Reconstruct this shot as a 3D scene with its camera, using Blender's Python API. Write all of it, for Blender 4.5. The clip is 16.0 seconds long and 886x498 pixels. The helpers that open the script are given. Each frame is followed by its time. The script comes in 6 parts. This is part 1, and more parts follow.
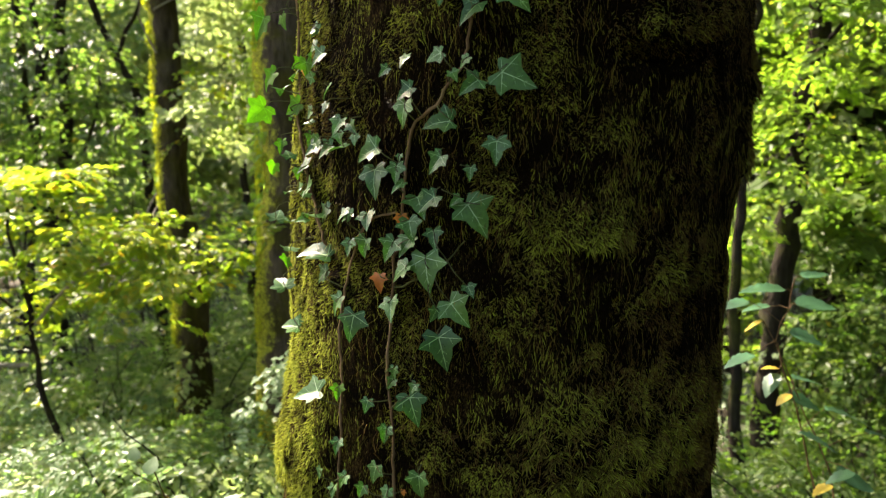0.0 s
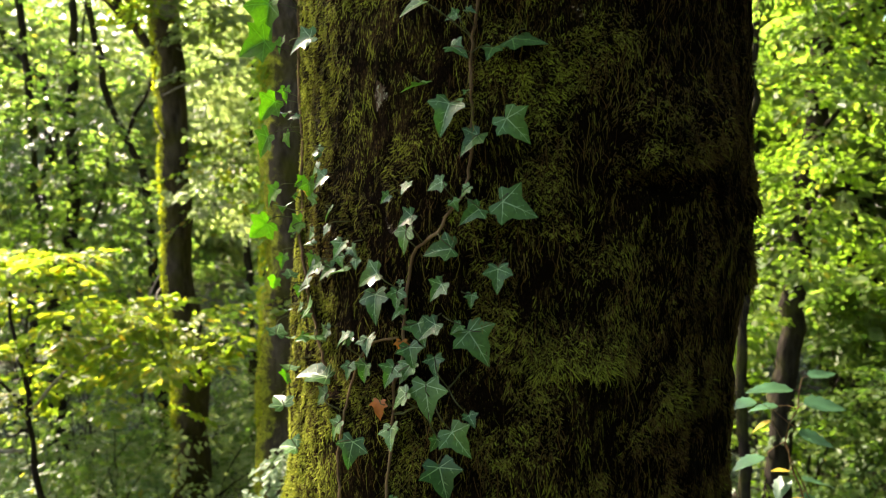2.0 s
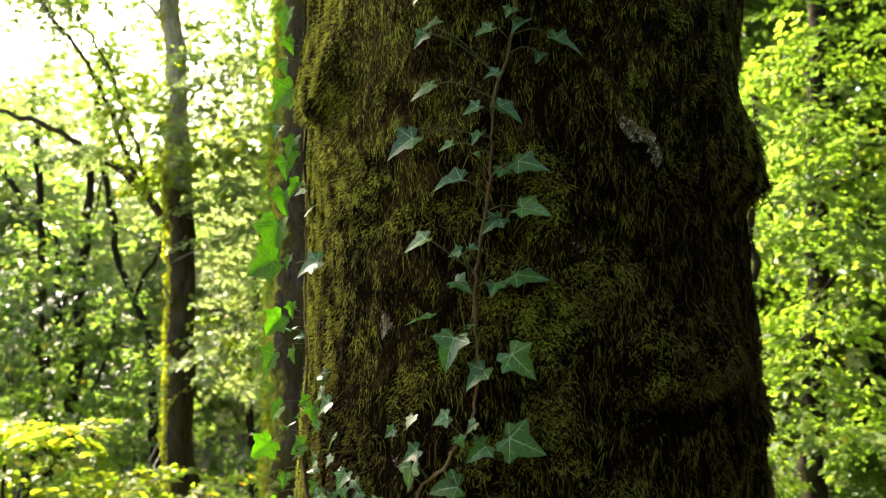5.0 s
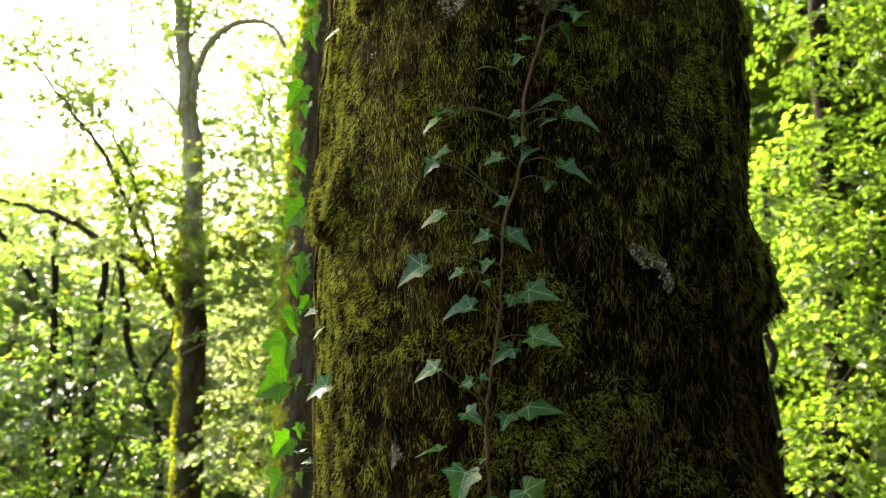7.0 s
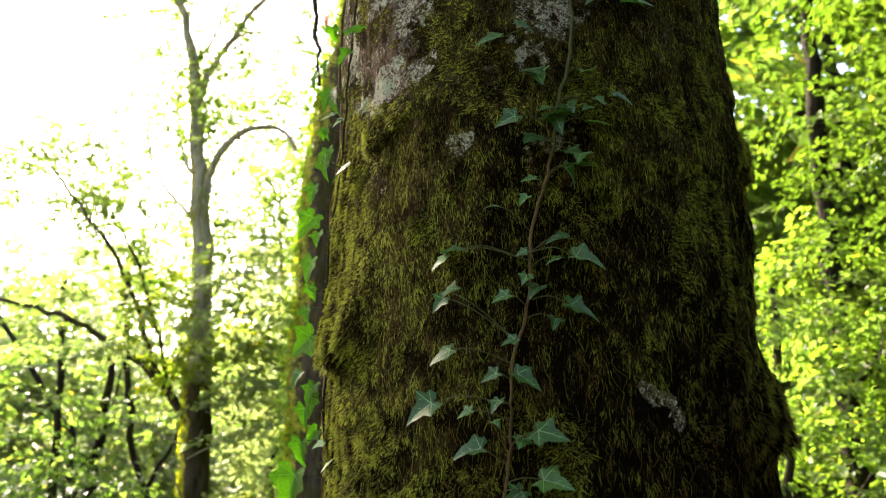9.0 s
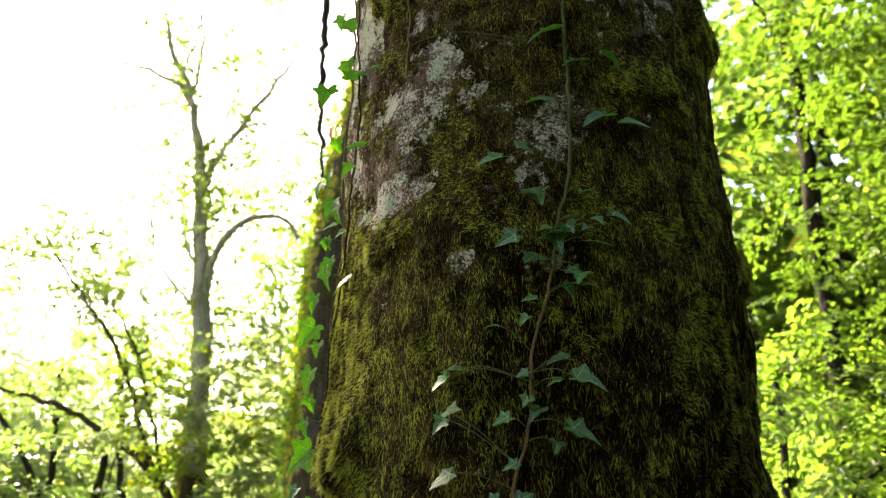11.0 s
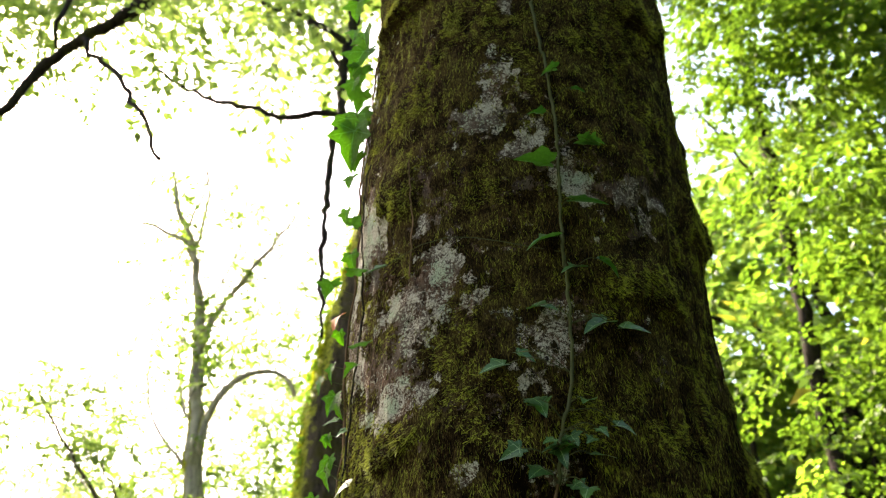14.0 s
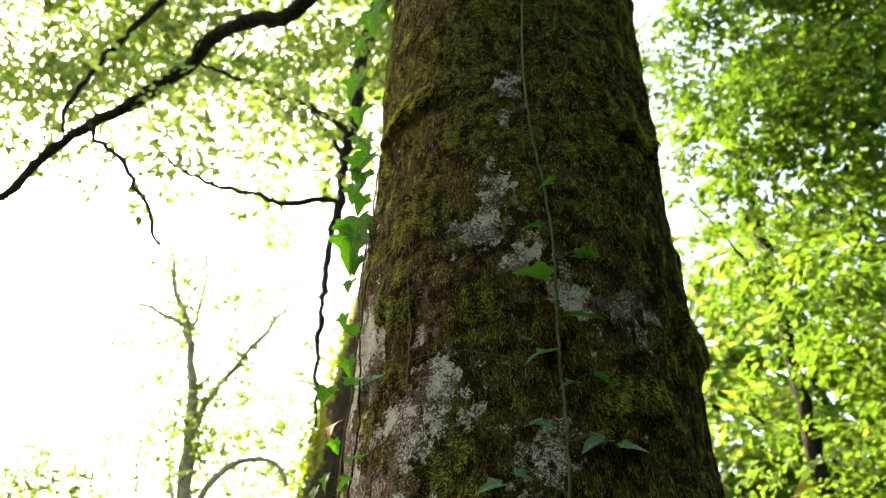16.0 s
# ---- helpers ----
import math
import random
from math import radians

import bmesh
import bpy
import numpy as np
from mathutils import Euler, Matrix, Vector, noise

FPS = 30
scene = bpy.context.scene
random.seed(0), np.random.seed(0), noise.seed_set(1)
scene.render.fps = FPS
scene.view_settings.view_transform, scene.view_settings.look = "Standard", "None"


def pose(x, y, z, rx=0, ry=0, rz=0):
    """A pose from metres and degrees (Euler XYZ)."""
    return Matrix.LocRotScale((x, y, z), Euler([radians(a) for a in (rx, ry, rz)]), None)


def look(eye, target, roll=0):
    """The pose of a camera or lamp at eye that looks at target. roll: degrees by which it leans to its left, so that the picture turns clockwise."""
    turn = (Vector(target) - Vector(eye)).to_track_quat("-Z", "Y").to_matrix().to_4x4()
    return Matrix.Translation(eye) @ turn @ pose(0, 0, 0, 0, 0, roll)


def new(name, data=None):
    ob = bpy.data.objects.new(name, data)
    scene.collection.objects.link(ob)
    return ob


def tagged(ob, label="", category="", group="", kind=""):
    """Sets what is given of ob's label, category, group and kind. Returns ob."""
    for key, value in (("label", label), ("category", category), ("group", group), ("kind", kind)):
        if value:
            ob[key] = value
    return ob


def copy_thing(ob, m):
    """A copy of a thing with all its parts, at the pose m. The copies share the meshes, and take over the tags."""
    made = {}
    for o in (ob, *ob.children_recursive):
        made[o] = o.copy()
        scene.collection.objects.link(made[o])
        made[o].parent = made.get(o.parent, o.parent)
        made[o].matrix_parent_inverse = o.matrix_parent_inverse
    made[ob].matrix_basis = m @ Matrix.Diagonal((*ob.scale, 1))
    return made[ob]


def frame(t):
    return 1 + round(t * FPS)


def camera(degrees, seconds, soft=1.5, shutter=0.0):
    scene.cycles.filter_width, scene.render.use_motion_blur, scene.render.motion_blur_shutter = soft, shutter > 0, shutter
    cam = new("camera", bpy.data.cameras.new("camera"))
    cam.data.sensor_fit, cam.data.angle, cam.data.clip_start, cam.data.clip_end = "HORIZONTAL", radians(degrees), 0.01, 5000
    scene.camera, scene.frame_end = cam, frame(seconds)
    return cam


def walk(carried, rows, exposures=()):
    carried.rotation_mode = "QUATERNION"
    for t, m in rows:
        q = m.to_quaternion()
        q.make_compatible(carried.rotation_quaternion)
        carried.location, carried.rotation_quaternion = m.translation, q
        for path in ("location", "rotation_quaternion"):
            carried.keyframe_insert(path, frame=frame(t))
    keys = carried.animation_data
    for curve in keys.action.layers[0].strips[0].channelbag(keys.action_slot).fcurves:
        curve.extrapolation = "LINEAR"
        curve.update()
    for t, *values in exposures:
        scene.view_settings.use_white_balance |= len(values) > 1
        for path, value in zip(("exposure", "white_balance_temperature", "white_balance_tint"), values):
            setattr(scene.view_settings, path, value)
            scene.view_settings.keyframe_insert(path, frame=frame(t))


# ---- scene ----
cam = camera(58.7, 16.0, soft=1.15)
cam.data.dof.use_dof = True
cam.data.dof.focus_distance = 1.42
cam.data.dof.aperture_fstop = 4.7
EYE, TILT = 1.6, -11.0
ROWS = [
    (0.0, 0.0000, 0.0000, 0.0000, 0.00, 0.00, -0.00),
    (0.5, 0.0007, 0.0013, 0.0193, 0.06, 1.09, -0.07),
    (1.0, 0.0031, 0.0060, 0.0390, 0.19, 2.39, -0.33),
    (1.5, 0.0034, 0.0064, 0.0632, 0.24, 3.46, -0.05),
    (2.0, 0.0036, 0.0049, 0.0866, 0.24, 5.10, -0.09),
    (2.5, 0.0038, 0.0069, 0.1132, 0.30, 6.64, 0.26),
    (3.0, 0.0048, 0.0064, 0.1363, 0.39, 8.67, 0.30),
    (3.5, 0.0049, -0.0007, 0.1570, 0.44, 10.47, 0.39),
    (4.0, 0.0041, -0.0078, 0.1788, 0.50, 12.30, 0.47),
    (6.5, 0.0070, -0.0275, 0.2725, 1.37, 19.90, 0.39),
    (7.0, 0.0082, -0.0315, 0.2904, 1.63, 21.41, 0.40),
    (7.5, 0.0072, -0.0379, 0.3036, 1.70, 22.98, 0.22),
    (8.0, 0.0052, -0.0565, 0.3179, 1.79, 24.61, 0.25),
    (8.5, 0.0066, -0.0658, 0.3338, 2.01, 26.26, 0.31),
    (9.0, 0.0080, -0.0725, 0.3515, 2.19, 28.04, 0.33),
    (11.5, 0.0097, -0.1169, 0.4188, 2.06, 35.56, 0.00),
    (12.0, 0.0100, -0.1291, 0.4377, 2.14, 37.30, 0.13),
    (12.5, 0.0097, -0.1443, 0.4512, 2.19, 39.03, 0.24),
    (13.0, 0.0079, -0.1589, 0.4632, 2.18, 40.90, 0.26),
    (13.5, 0.0051, -0.1746, 0.4737, 2.23, 42.48, 0.41),
    (14.0, 0.0039, -0.1902, 0.4896, 2.05, 44.13, 0.26),
    (14.5, 0.0055, -0.2073, 0.5005, 1.81, 45.66, 0.01),
    (15.0, 0.0053, -0.2240, 0.5107, 1.68, 47.18, -0.02),
    (15.5, 0.0050, -0.2357, 0.5218, 1.57, 48.48, -0.04),
    (16.0, 0.0032, -0.2509, 0.5278, 1.38, 49.78, -0.07),
]
EXPOSURES = [(0.0, 2.84, 7600, 14), (4.0, 2.93, 7600, 15), (9.0, 2.97, 7600, 16), (13.0, 2.93, 7600, 17), (16.0, 2.9, 7600, 17)]
walk(cam, [(t, pose(0, 0, EYE, TILT, 0, 0) @ pose(x, y, z, 90 + pitch, roll, yaw)) for t, x, y, z, yaw, pitch, roll in ROWS], EXPOSURES)

# ---- light ----
SUN_AZIMUTH, SUN_HEIGHT = 46.0, 37.0      # degrees to the left of +y, degrees above the horizon
world = bpy.data.worlds.new("sky")
scene.world = world
world.use_nodes = True
sky = world.node_tree.nodes.new("ShaderNodeTexSky")
sky.sky_type, sky.sun_disc = "NISHITA", False
sky.sun_elevation, sky.sun_rotation = radians(SUN_HEIGHT), radians(-SUN_AZIMUTH)
sky.dust_density = 3.0
back = world.node_tree.nodes["Background"]
back.inputs["Strength"].default_value = 0.15
world.node_tree.links.new(sky.outputs[0], back.inputs["Color"])
lamp = bpy.data.lights.new("sun", "SUN")
lamp.energy, lamp.angle, lamp.color = 4.4, radians(0.6), (1.0, 0.96, 0.88)
sa, sh = radians(SUN_AZIMUTH), radians(SUN_HEIGHT)
sun = new("sun", lamp)
sun.matrix_world = look((-40 * math.sin(sa) * math.cos(sh), 40 * math.cos(sa) * math.cos(sh), 40 * math.sin(sh)), (0, 0, 0))


# ---- noise ----
LATTICE = np.random.default_rng(3).random(4096)


def value_noise(p, scale, seed=0):
    """Smooth value noise, 0 to 1, at points p (n, 3); scale in metres."""
    q = np.asarray(p, float) / scale + 100.0 + seed * 17.3
    i = np.floor(q).astype(np.int64)
    f = q - i
    f = f * f * (3 - 2 * f)
    out = np.zeros(len(q))
    for dx in (0, 1):
        for dy in (0, 1):
            for dz in (0, 1):
                h = ((i[:, 0] + dx) * 73856093 ^ (i[:, 1] + dy) * 19349663 ^ (i[:, 2] + dz) * 83492791) & 4095
                w = (f[:, 0] if dx else 1 - f[:, 0]) * (f[:, 1] if dy else 1 - f[:, 1]) * (f[:, 2] if dz else 1 - f[:, 2])
                out += w * LATTICE[h]
    return out


def smooth(a, b, x):
    t = np.clip((np.asarray(x, float) - a) / (b - a), 0, 1)
    return t * t * (3 - 2 * t)


# ---- materials ----
def material(name):
    mat = bpy.data.materials.new(name)
    mat.use_nodes = True
    nodes, links = mat.node_tree.nodes, mat.node_tree.links
    return mat, nodes, links, nodes["Principled BSDF"]


def ramp(nodes, links, source, stops):
    r = nodes.new("ShaderNodeValToRGB")
    els = r.color_ramp.elements
    while len(els) < len(stops):
        els.new(0.5)
    for e, (at, c) in zip(els, stops):
        e.position, e.color = at, (*c, 1)
    links.new(source, r.inputs[0])
    return r.outputs[0]


def noise_node(nodes, links, vector, scale, detail=4.0, rough=0.6, stretch=None):
    n = nodes.new("ShaderNodeTexNoise")
    n.inputs["Scale"].default_value, n.inputs["Detail"].default_value, n.inputs["Roughness"].default_value = scale, detail, rough
    if stretch:
        m = nodes.new("ShaderNodeMapping")
        m.inputs["Scale"].default_value = stretch
        links.new(vector, m.inputs[0])
        vector = m.outputs[0]
    links.new(vector, n.inputs["Vector"])
    return n.outputs["Fac"]


def mix(nodes, links, fac, a, b, mode="MIX"):
    m = nodes.new("ShaderNodeMix")
    m.data_type, m.blend_type = "RGBA", mode
    for sock, value in ((0, fac), (6, a), (7, b)):
        if isinstance(value, (int, float)):
            m.inputs[sock].default_value = value
        elif isinstance(value, tuple):
            m.inputs[sock].default_value = (*value, 1)
        else:
            links.new(value, m.inputs[sock])
    return m.outputs[2]


def bump(nodes, links, height, strength, distance, bsdf):
    b = nodes.new("ShaderNodeBump")
    b.inputs["Strength"].default_value, b.inputs["Distance"].default_value = strength, distance
    links.new(height, b.inputs["Height"])
    links.new(b.outputs[0], bsdf.inputs["Normal"])


def leaf_material(name, stops, passing, glow=0.5, rough=0.45):
    """Leaves: each blade its own tint, a waxy face, and light that comes through."""
    mat, nodes, links, bsdf = material(name)
    geo = nodes.new("ShaderNodeNewGeometry")
    tint = ramp(nodes, links, geo.outputs["Random Per Island"], stops)
    cloud = noise_node(nodes, links, geo.outputs["Position"], 22.0, 3.0)
    tint = mix(nodes, links, 0.35, tint, ramp(nodes, links, cloud, [(0.3, (0.3, 0.3, 0.3)), (0.7, (0.7, 0.7, 0.7))]), "OVERLAY")
    links.new(tint, bsdf.inputs["Base Color"])
    bsdf.inputs["Roughness"].default_value = rough
    bsdf.inputs["Specular IOR Level"].default_value = 0.18
    trans = nodes.new("ShaderNodeBsdfTranslucent")
    links.new(mix(nodes, links, 1.0, tint, passing, "MULTIPLY"), trans.inputs["Color"])
    both = nodes.new("ShaderNodeMixShader")
    both.inputs[0].default_value = glow
    links.new(bsdf.outputs[0], both.inputs[1])
    links.new(trans.outputs[0], both.inputs[2])
    links.new(both.outputs[0], nodes["Material Output"].inputs["Surface"])
    return mat


def bark_material(name, dark, light, moss, moss_amount, lit_side_moss=False):
    """Bark with moss in its own patches and, where asked, down one side, painted bright as if sunlit."""
    mat, nodes, links, bsdf = material(name)
    geo = nodes.new("ShaderNodeNewGeometry")
    pos = geo.outputs["Position"]
    grain = noise_node(nodes, links, pos, 30.0, 6.0, 0.65, (1, 1, 0.25))
    patch = noise_node(nodes, links, pos, 5.0, 4.0)
    bark = ramp(nodes, links, grain, [(0.3, dark), (0.7, light)])
    mossy = ramp(nodes, links, grain, [(0.25, tuple(0.45 * c for c in moss)), (0.7, moss)])
    cover = ramp(nodes, links, patch, [(moss_amount - 0.12, (0, 0, 0)), (moss_amount + 0.1, (1, 1, 1))])
    body = mix(nodes, links, cover, mossy, bark)
    if lit_side_moss:      # moss down the sunny side, its colour brightened to paint the lit edge
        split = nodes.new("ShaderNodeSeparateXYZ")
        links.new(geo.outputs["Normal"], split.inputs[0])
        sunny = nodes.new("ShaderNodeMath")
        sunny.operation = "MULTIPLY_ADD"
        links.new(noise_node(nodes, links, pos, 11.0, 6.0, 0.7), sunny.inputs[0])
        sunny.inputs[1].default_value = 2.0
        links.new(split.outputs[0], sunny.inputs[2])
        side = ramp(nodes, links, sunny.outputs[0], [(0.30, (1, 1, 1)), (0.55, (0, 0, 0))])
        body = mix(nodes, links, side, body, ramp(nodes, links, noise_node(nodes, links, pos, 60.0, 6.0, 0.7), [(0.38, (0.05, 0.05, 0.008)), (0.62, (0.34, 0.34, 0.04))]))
    links.new(body, bsdf.inputs["Base Color"])
    bsdf.inputs["Roughness"].default_value = 0.9
    bsdf.inputs["Specular IOR Level"].default_value = 0.04
    bump(nodes, links, grain, 0.9, 0.02, bsdf)
    return mat


def math_node(nodes, links, kind, a, b, c=None):
    m = nodes.new("ShaderNodeMath")
    m.operation = kind
    for k, value in enumerate((a, b, c)):
        if isinstance(value, (int, float)):
            m.inputs[k].default_value = value
        elif value is not None:
            links.new(value, m.inputs[k])
    return m.outputs[0]


def attribute(nodes, name):
    a = nodes.new("ShaderNodeAttribute")
    a.attribute_name = name
    return a.outputs["Fac"]


def trunk_material():
    """Beech bark, brown and grey, with ragged pale crusts of lichen where it is bare and a dark felt of moss where it is grown over."""
    mat, nodes, links, bsdf = material("mossy_beech_bark")
    geo = nodes.new("ShaderNodeNewGeometry")
    pos = geo.outputs["Position"]
    fine = noise_node(nodes, links, pos, 330.0, 6.0, 0.75)
    grain = noise_node(nodes, links, pos, 110.0, 8.0, 0.75, (1, 1, 0.4))
    blot = noise_node(nodes, links, pos, 42.0, 9.0, 0.7)
    broad = noise_node(nodes, links, pos, 7.0, 5.0, 0.65)
    bark = ramp(nodes, links, blot, [(0.36, (0.016, 0.010, 0.008)), (0.48, (0.095, 0.072, 0.056)), (0.62, (0.185, 0.162, 0.128))])
    rust = ramp(nodes, links, broad, [(0.44, (0, 0, 0)), (0.56, (1, 1, 1))])
    bark = mix(nodes, links, rust, bark, ramp(nodes, links, grain, [(0.39, (0.014, 0.007, 0.005)), (0.60, (0.155, 0.100, 0.068))]))
    # crusts: broad ragged patches, then small specks strewn round them
    crust = attribute(nodes, "lichen")
    chalk = ramp(nodes, links, fine, [(0.34, (0.20, 0.18, 0.13)), (0.48, (0.40, 0.375, 0.30)), (0.62, (0.62, 0.605, 0.475))])
    mint = ramp(nodes, links, fine, [(0.34, (0.16, 0.19, 0.12)), (0.62, (0.52, 0.59, 0.43))])
    kind = noise_node(nodes, links, pos, 13.0, 4.0, 0.6)
    tint = mix(nodes, links, ramp(nodes, links, kind, [(0.53, (0, 0, 0)), (0.60, (1, 1, 1))]), chalk, mint)
    for scale, share, level in ((30.0, 0.18, 0.665), (80.0, 0.22, 0.645), (160.0, 0.24, 0.63)):
        patch = noise_node(nodes, links, pos, scale, 10.0, 0.78)
        here = math_node(nodes, links, "MULTIPLY_ADD", crust, share, patch)
        grows = ramp(nodes, links, here, [(level, (0, 0, 0)), (level + 0.025, (1, 1, 1))])
        bark = mix(nodes, links, grows, bark, tint)
    # the felt under the moss shoots; its near-black pits are shade painted between tufts
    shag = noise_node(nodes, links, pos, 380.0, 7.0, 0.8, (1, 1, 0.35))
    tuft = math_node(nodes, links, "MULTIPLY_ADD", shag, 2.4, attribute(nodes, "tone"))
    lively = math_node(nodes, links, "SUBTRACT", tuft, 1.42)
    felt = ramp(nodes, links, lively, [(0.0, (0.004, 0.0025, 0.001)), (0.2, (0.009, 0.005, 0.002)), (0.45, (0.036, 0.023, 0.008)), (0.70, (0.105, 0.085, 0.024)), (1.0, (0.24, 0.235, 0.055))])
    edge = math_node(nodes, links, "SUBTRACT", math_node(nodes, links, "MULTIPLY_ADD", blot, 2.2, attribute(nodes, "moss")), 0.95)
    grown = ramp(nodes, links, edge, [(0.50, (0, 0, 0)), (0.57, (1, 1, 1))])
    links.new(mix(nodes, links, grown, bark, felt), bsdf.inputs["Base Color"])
    bsdf.inputs["Roughness"].default_value = 0.9
    bsdf.inputs["Specular IOR Level"].default_value = 0.01
    bump(nodes, links, math_node(nodes, links, "ADD", fine, grain), 1.0, 0.012, bsdf)
    return mat


def moss_material():
    """Moss shoots: dead brown to fresh yellow-green, by the patch they grow in and shoot by shoot, brown and dead at
    the root; painted shade dims those between clumps.
    """
    mat, nodes, links, bsdf = material("moss_shoots")
    geo = nodes.new("ShaderNodeNewGeometry")
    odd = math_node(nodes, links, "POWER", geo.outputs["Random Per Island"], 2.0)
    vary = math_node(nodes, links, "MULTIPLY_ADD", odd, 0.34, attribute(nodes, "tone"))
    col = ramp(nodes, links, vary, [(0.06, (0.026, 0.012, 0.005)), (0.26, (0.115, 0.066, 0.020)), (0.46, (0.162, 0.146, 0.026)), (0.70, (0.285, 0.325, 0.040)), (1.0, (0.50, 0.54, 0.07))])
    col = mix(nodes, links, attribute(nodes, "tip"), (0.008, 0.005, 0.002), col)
    links.new(col, bsdf.inputs["Base Color"])
    bsdf.inputs["Roughness"].default_value = 0.6
    bsdf.inputs["Specular IOR Level"].default_value = 0.03
    trans = nodes.new("ShaderNodeBsdfTranslucent")
    links.new(col, trans.inputs["Color"])
    both = nodes.new("ShaderNodeMixShader")
    both.inputs[0].default_value = 0.3
    links.new(bsdf.outputs[0], both.inputs[1])
    links.new(trans.outputs[0], both.inputs[2])
    links.new(both.outputs[0], nodes["Material Output"].inputs["Surface"])
    return mat


def ivy_material(name, stops, passing, rough, glow):
    mat, nodes, links, bsdf = material(name)
    info = nodes.new("ShaderNodeObjectInfo")
    geo = nodes.new("ShaderNodeNewGeometry")
    tint = ramp(nodes, links, info.outputs["Random"], stops)
    mottled = noise_node(nodes, links, geo.outputs["Position"], 160.0, 4.0)
    tint = mix(nodes, links, 0.5, tint, ramp(nodes, links, mottled, [(0.3, (0.3, 0.3, 0.3)), (0.7, (0.72, 0.72, 0.72))]), "OVERLAY")
    links.new(tint, bsdf.inputs["Base Color"])
    links.new(ramp(nodes, links, mottled, [(0.3, (rough - 0.06,) * 3), (0.7, (rough + 0.1,) * 3)]), bsdf.inputs["Roughness"])
    bsdf.inputs["Specular IOR Level"].default_value = 0.27 if glow < 0.4 else 0.06
    bump(nodes, links, mottled, 0.25, 0.002, bsdf)
    trans = nodes.new("ShaderNodeBsdfTranslucent")
    links.new(mix(nodes, links, 1.0, tint, passing, "MULTIPLY"), trans.inputs["Color"])
    both = nodes.new("ShaderNodeMixShader")
    both.inputs[0].default_value = glow
    links.new(bsdf.outputs[0], both.inputs[1])
    links.new(trans.outputs[0], both.inputs[2])
    links.new(both.outputs[0], nodes["Material Output"].inputs["Surface"])
    return mat


def ground_material():
    mat, nodes, links, bsdf = material("forest_floor")
    geo = nodes.new("ShaderNodeNewGeometry")
    pos = geo.outputs["Position"]
    litter = noise_node(nodes, links, pos, 35.0, 6.0, 0.7)
    broad = noise_node(nodes, links, pos, 1.5, 4.0)
    brown = ramp(nodes, links, litter, [(0.3, (0.02, 0.015, 0.008)), (0.55, (0.07, 0.05, 0.025)), (0.75, (0.14, 0.10, 0.05))])
    green = ramp(nodes, links, litter, [(0.3, (0.015, 0.03, 0.01)), (0.7, (0.06, 0.10, 0.03))])
    links.new(mix(nodes, links, ramp(nodes, links, broad, [(0.4, (0, 0, 0)), (0.6, (1, 1, 1))]), brown, green), bsdf.inputs["Base Color"])
    bsdf.inputs["Roughness"].default_value = 0.95
    bump(nodes, links, litter, 1.0, 0.05, bsdf)
    return mat


TRUNK = trunk_material()
MOSS = moss_material()
FLOOR = ground_material()
BARK_DARK = bark_material("dark_mossy_bark", (0.008, 0.006, 0.005), (0.030, 0.025, 0.019), (0.045, 0.048, 0.012), 0.40)
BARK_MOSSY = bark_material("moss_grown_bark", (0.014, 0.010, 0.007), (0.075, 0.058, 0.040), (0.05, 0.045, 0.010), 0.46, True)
# bark paled in colour to imitate glare over the upper trunk and limbs
BARK_GLARE = bark_material("glare_paled_bark", (0.14, 0.12, 0.09), (0.46, 0.41, 0.33), (0.22, 0.20, 0.08), 0.36, True)
BARK_PALE = bark_material("pale_twig_bark", (0.10, 0.085, 0.065), (0.26, 0.23, 0.19), (0.12, 0.12, 0.05), 0.2)
VINE_WOOD = bark_material("ivy_stem_bark", (0.05, 0.030, 0.016), (0.17, 0.11, 0.06), (0.11, 0.07, 0.035), 0.3)
VINE_GREEN = bark_material("green_ivy_stem", (0.035, 0.042, 0.018), (0.085, 0.088, 0.036), (0.07, 0.075, 0.026), 0.3)
BEECH = leaf_material("hornbeam_leaf", [(0.0, (0.060, 0.102, 0.028)), (0.55, (0.090, 0.136, 0.038)), (0.97, (0.128, 0.162, 0.046)), (1.0, (0.22, 0.17, 0.03))], (2.1, 2.4, 1.15), 0.56)
LIME = leaf_material("lime_green_leaf", [(0.0, (0.090, 0.143, 0.026)), (0.5, (0.132, 0.192, 0.036)), (0.97, (0.18, 0.228, 0.055)), (1.0, (0.26, 0.19, 0.04))], (2.0, 2.45, 0.95), 0.6)
GOLDEN = leaf_material("yellowing_leaf", [(0.0, (0.10, 0.15, 0.024)), (0.6, (0.15, 0.18, 0.03)), (0.95, (0.22, 0.20, 0.03)), (1.0, (0.30, 0.17, 0.03))], (2.0, 2.4, 0.9), 0.6)
# moss fringe colour, brightened to paint the sunlit rim of the boles
LIT_FRINGE = leaf_material("lit_fringe_moss", [(0.0, (0.17, 0.17, 0.020)), (0.6, (0.28, 0.29, 0.034)), (1.0, (0.38, 0.38, 0.045))], (1.9, 2.1, 0.8), 0.5, 0.7)
CANOPY = leaf_material("high_canopy_leaf", [(0.0, (0.075, 0.115, 0.035)), (0.6, (0.11, 0.15, 0.048)), (1.0, (0.15, 0.18, 0.06))], (2.0, 2.25, 1.2), 0.57)
# leaf colour paled to stand in for haze and sun glow
HAZED_LEAF = leaf_material("hazed_pale_leaf", [(0.0, (0.13, 0.165, 0.075)), (0.6, (0.18, 0.215, 0.10)), (1.0, (0.24, 0.26, 0.12))], (1.9, 2.1, 1.35), 0.58)
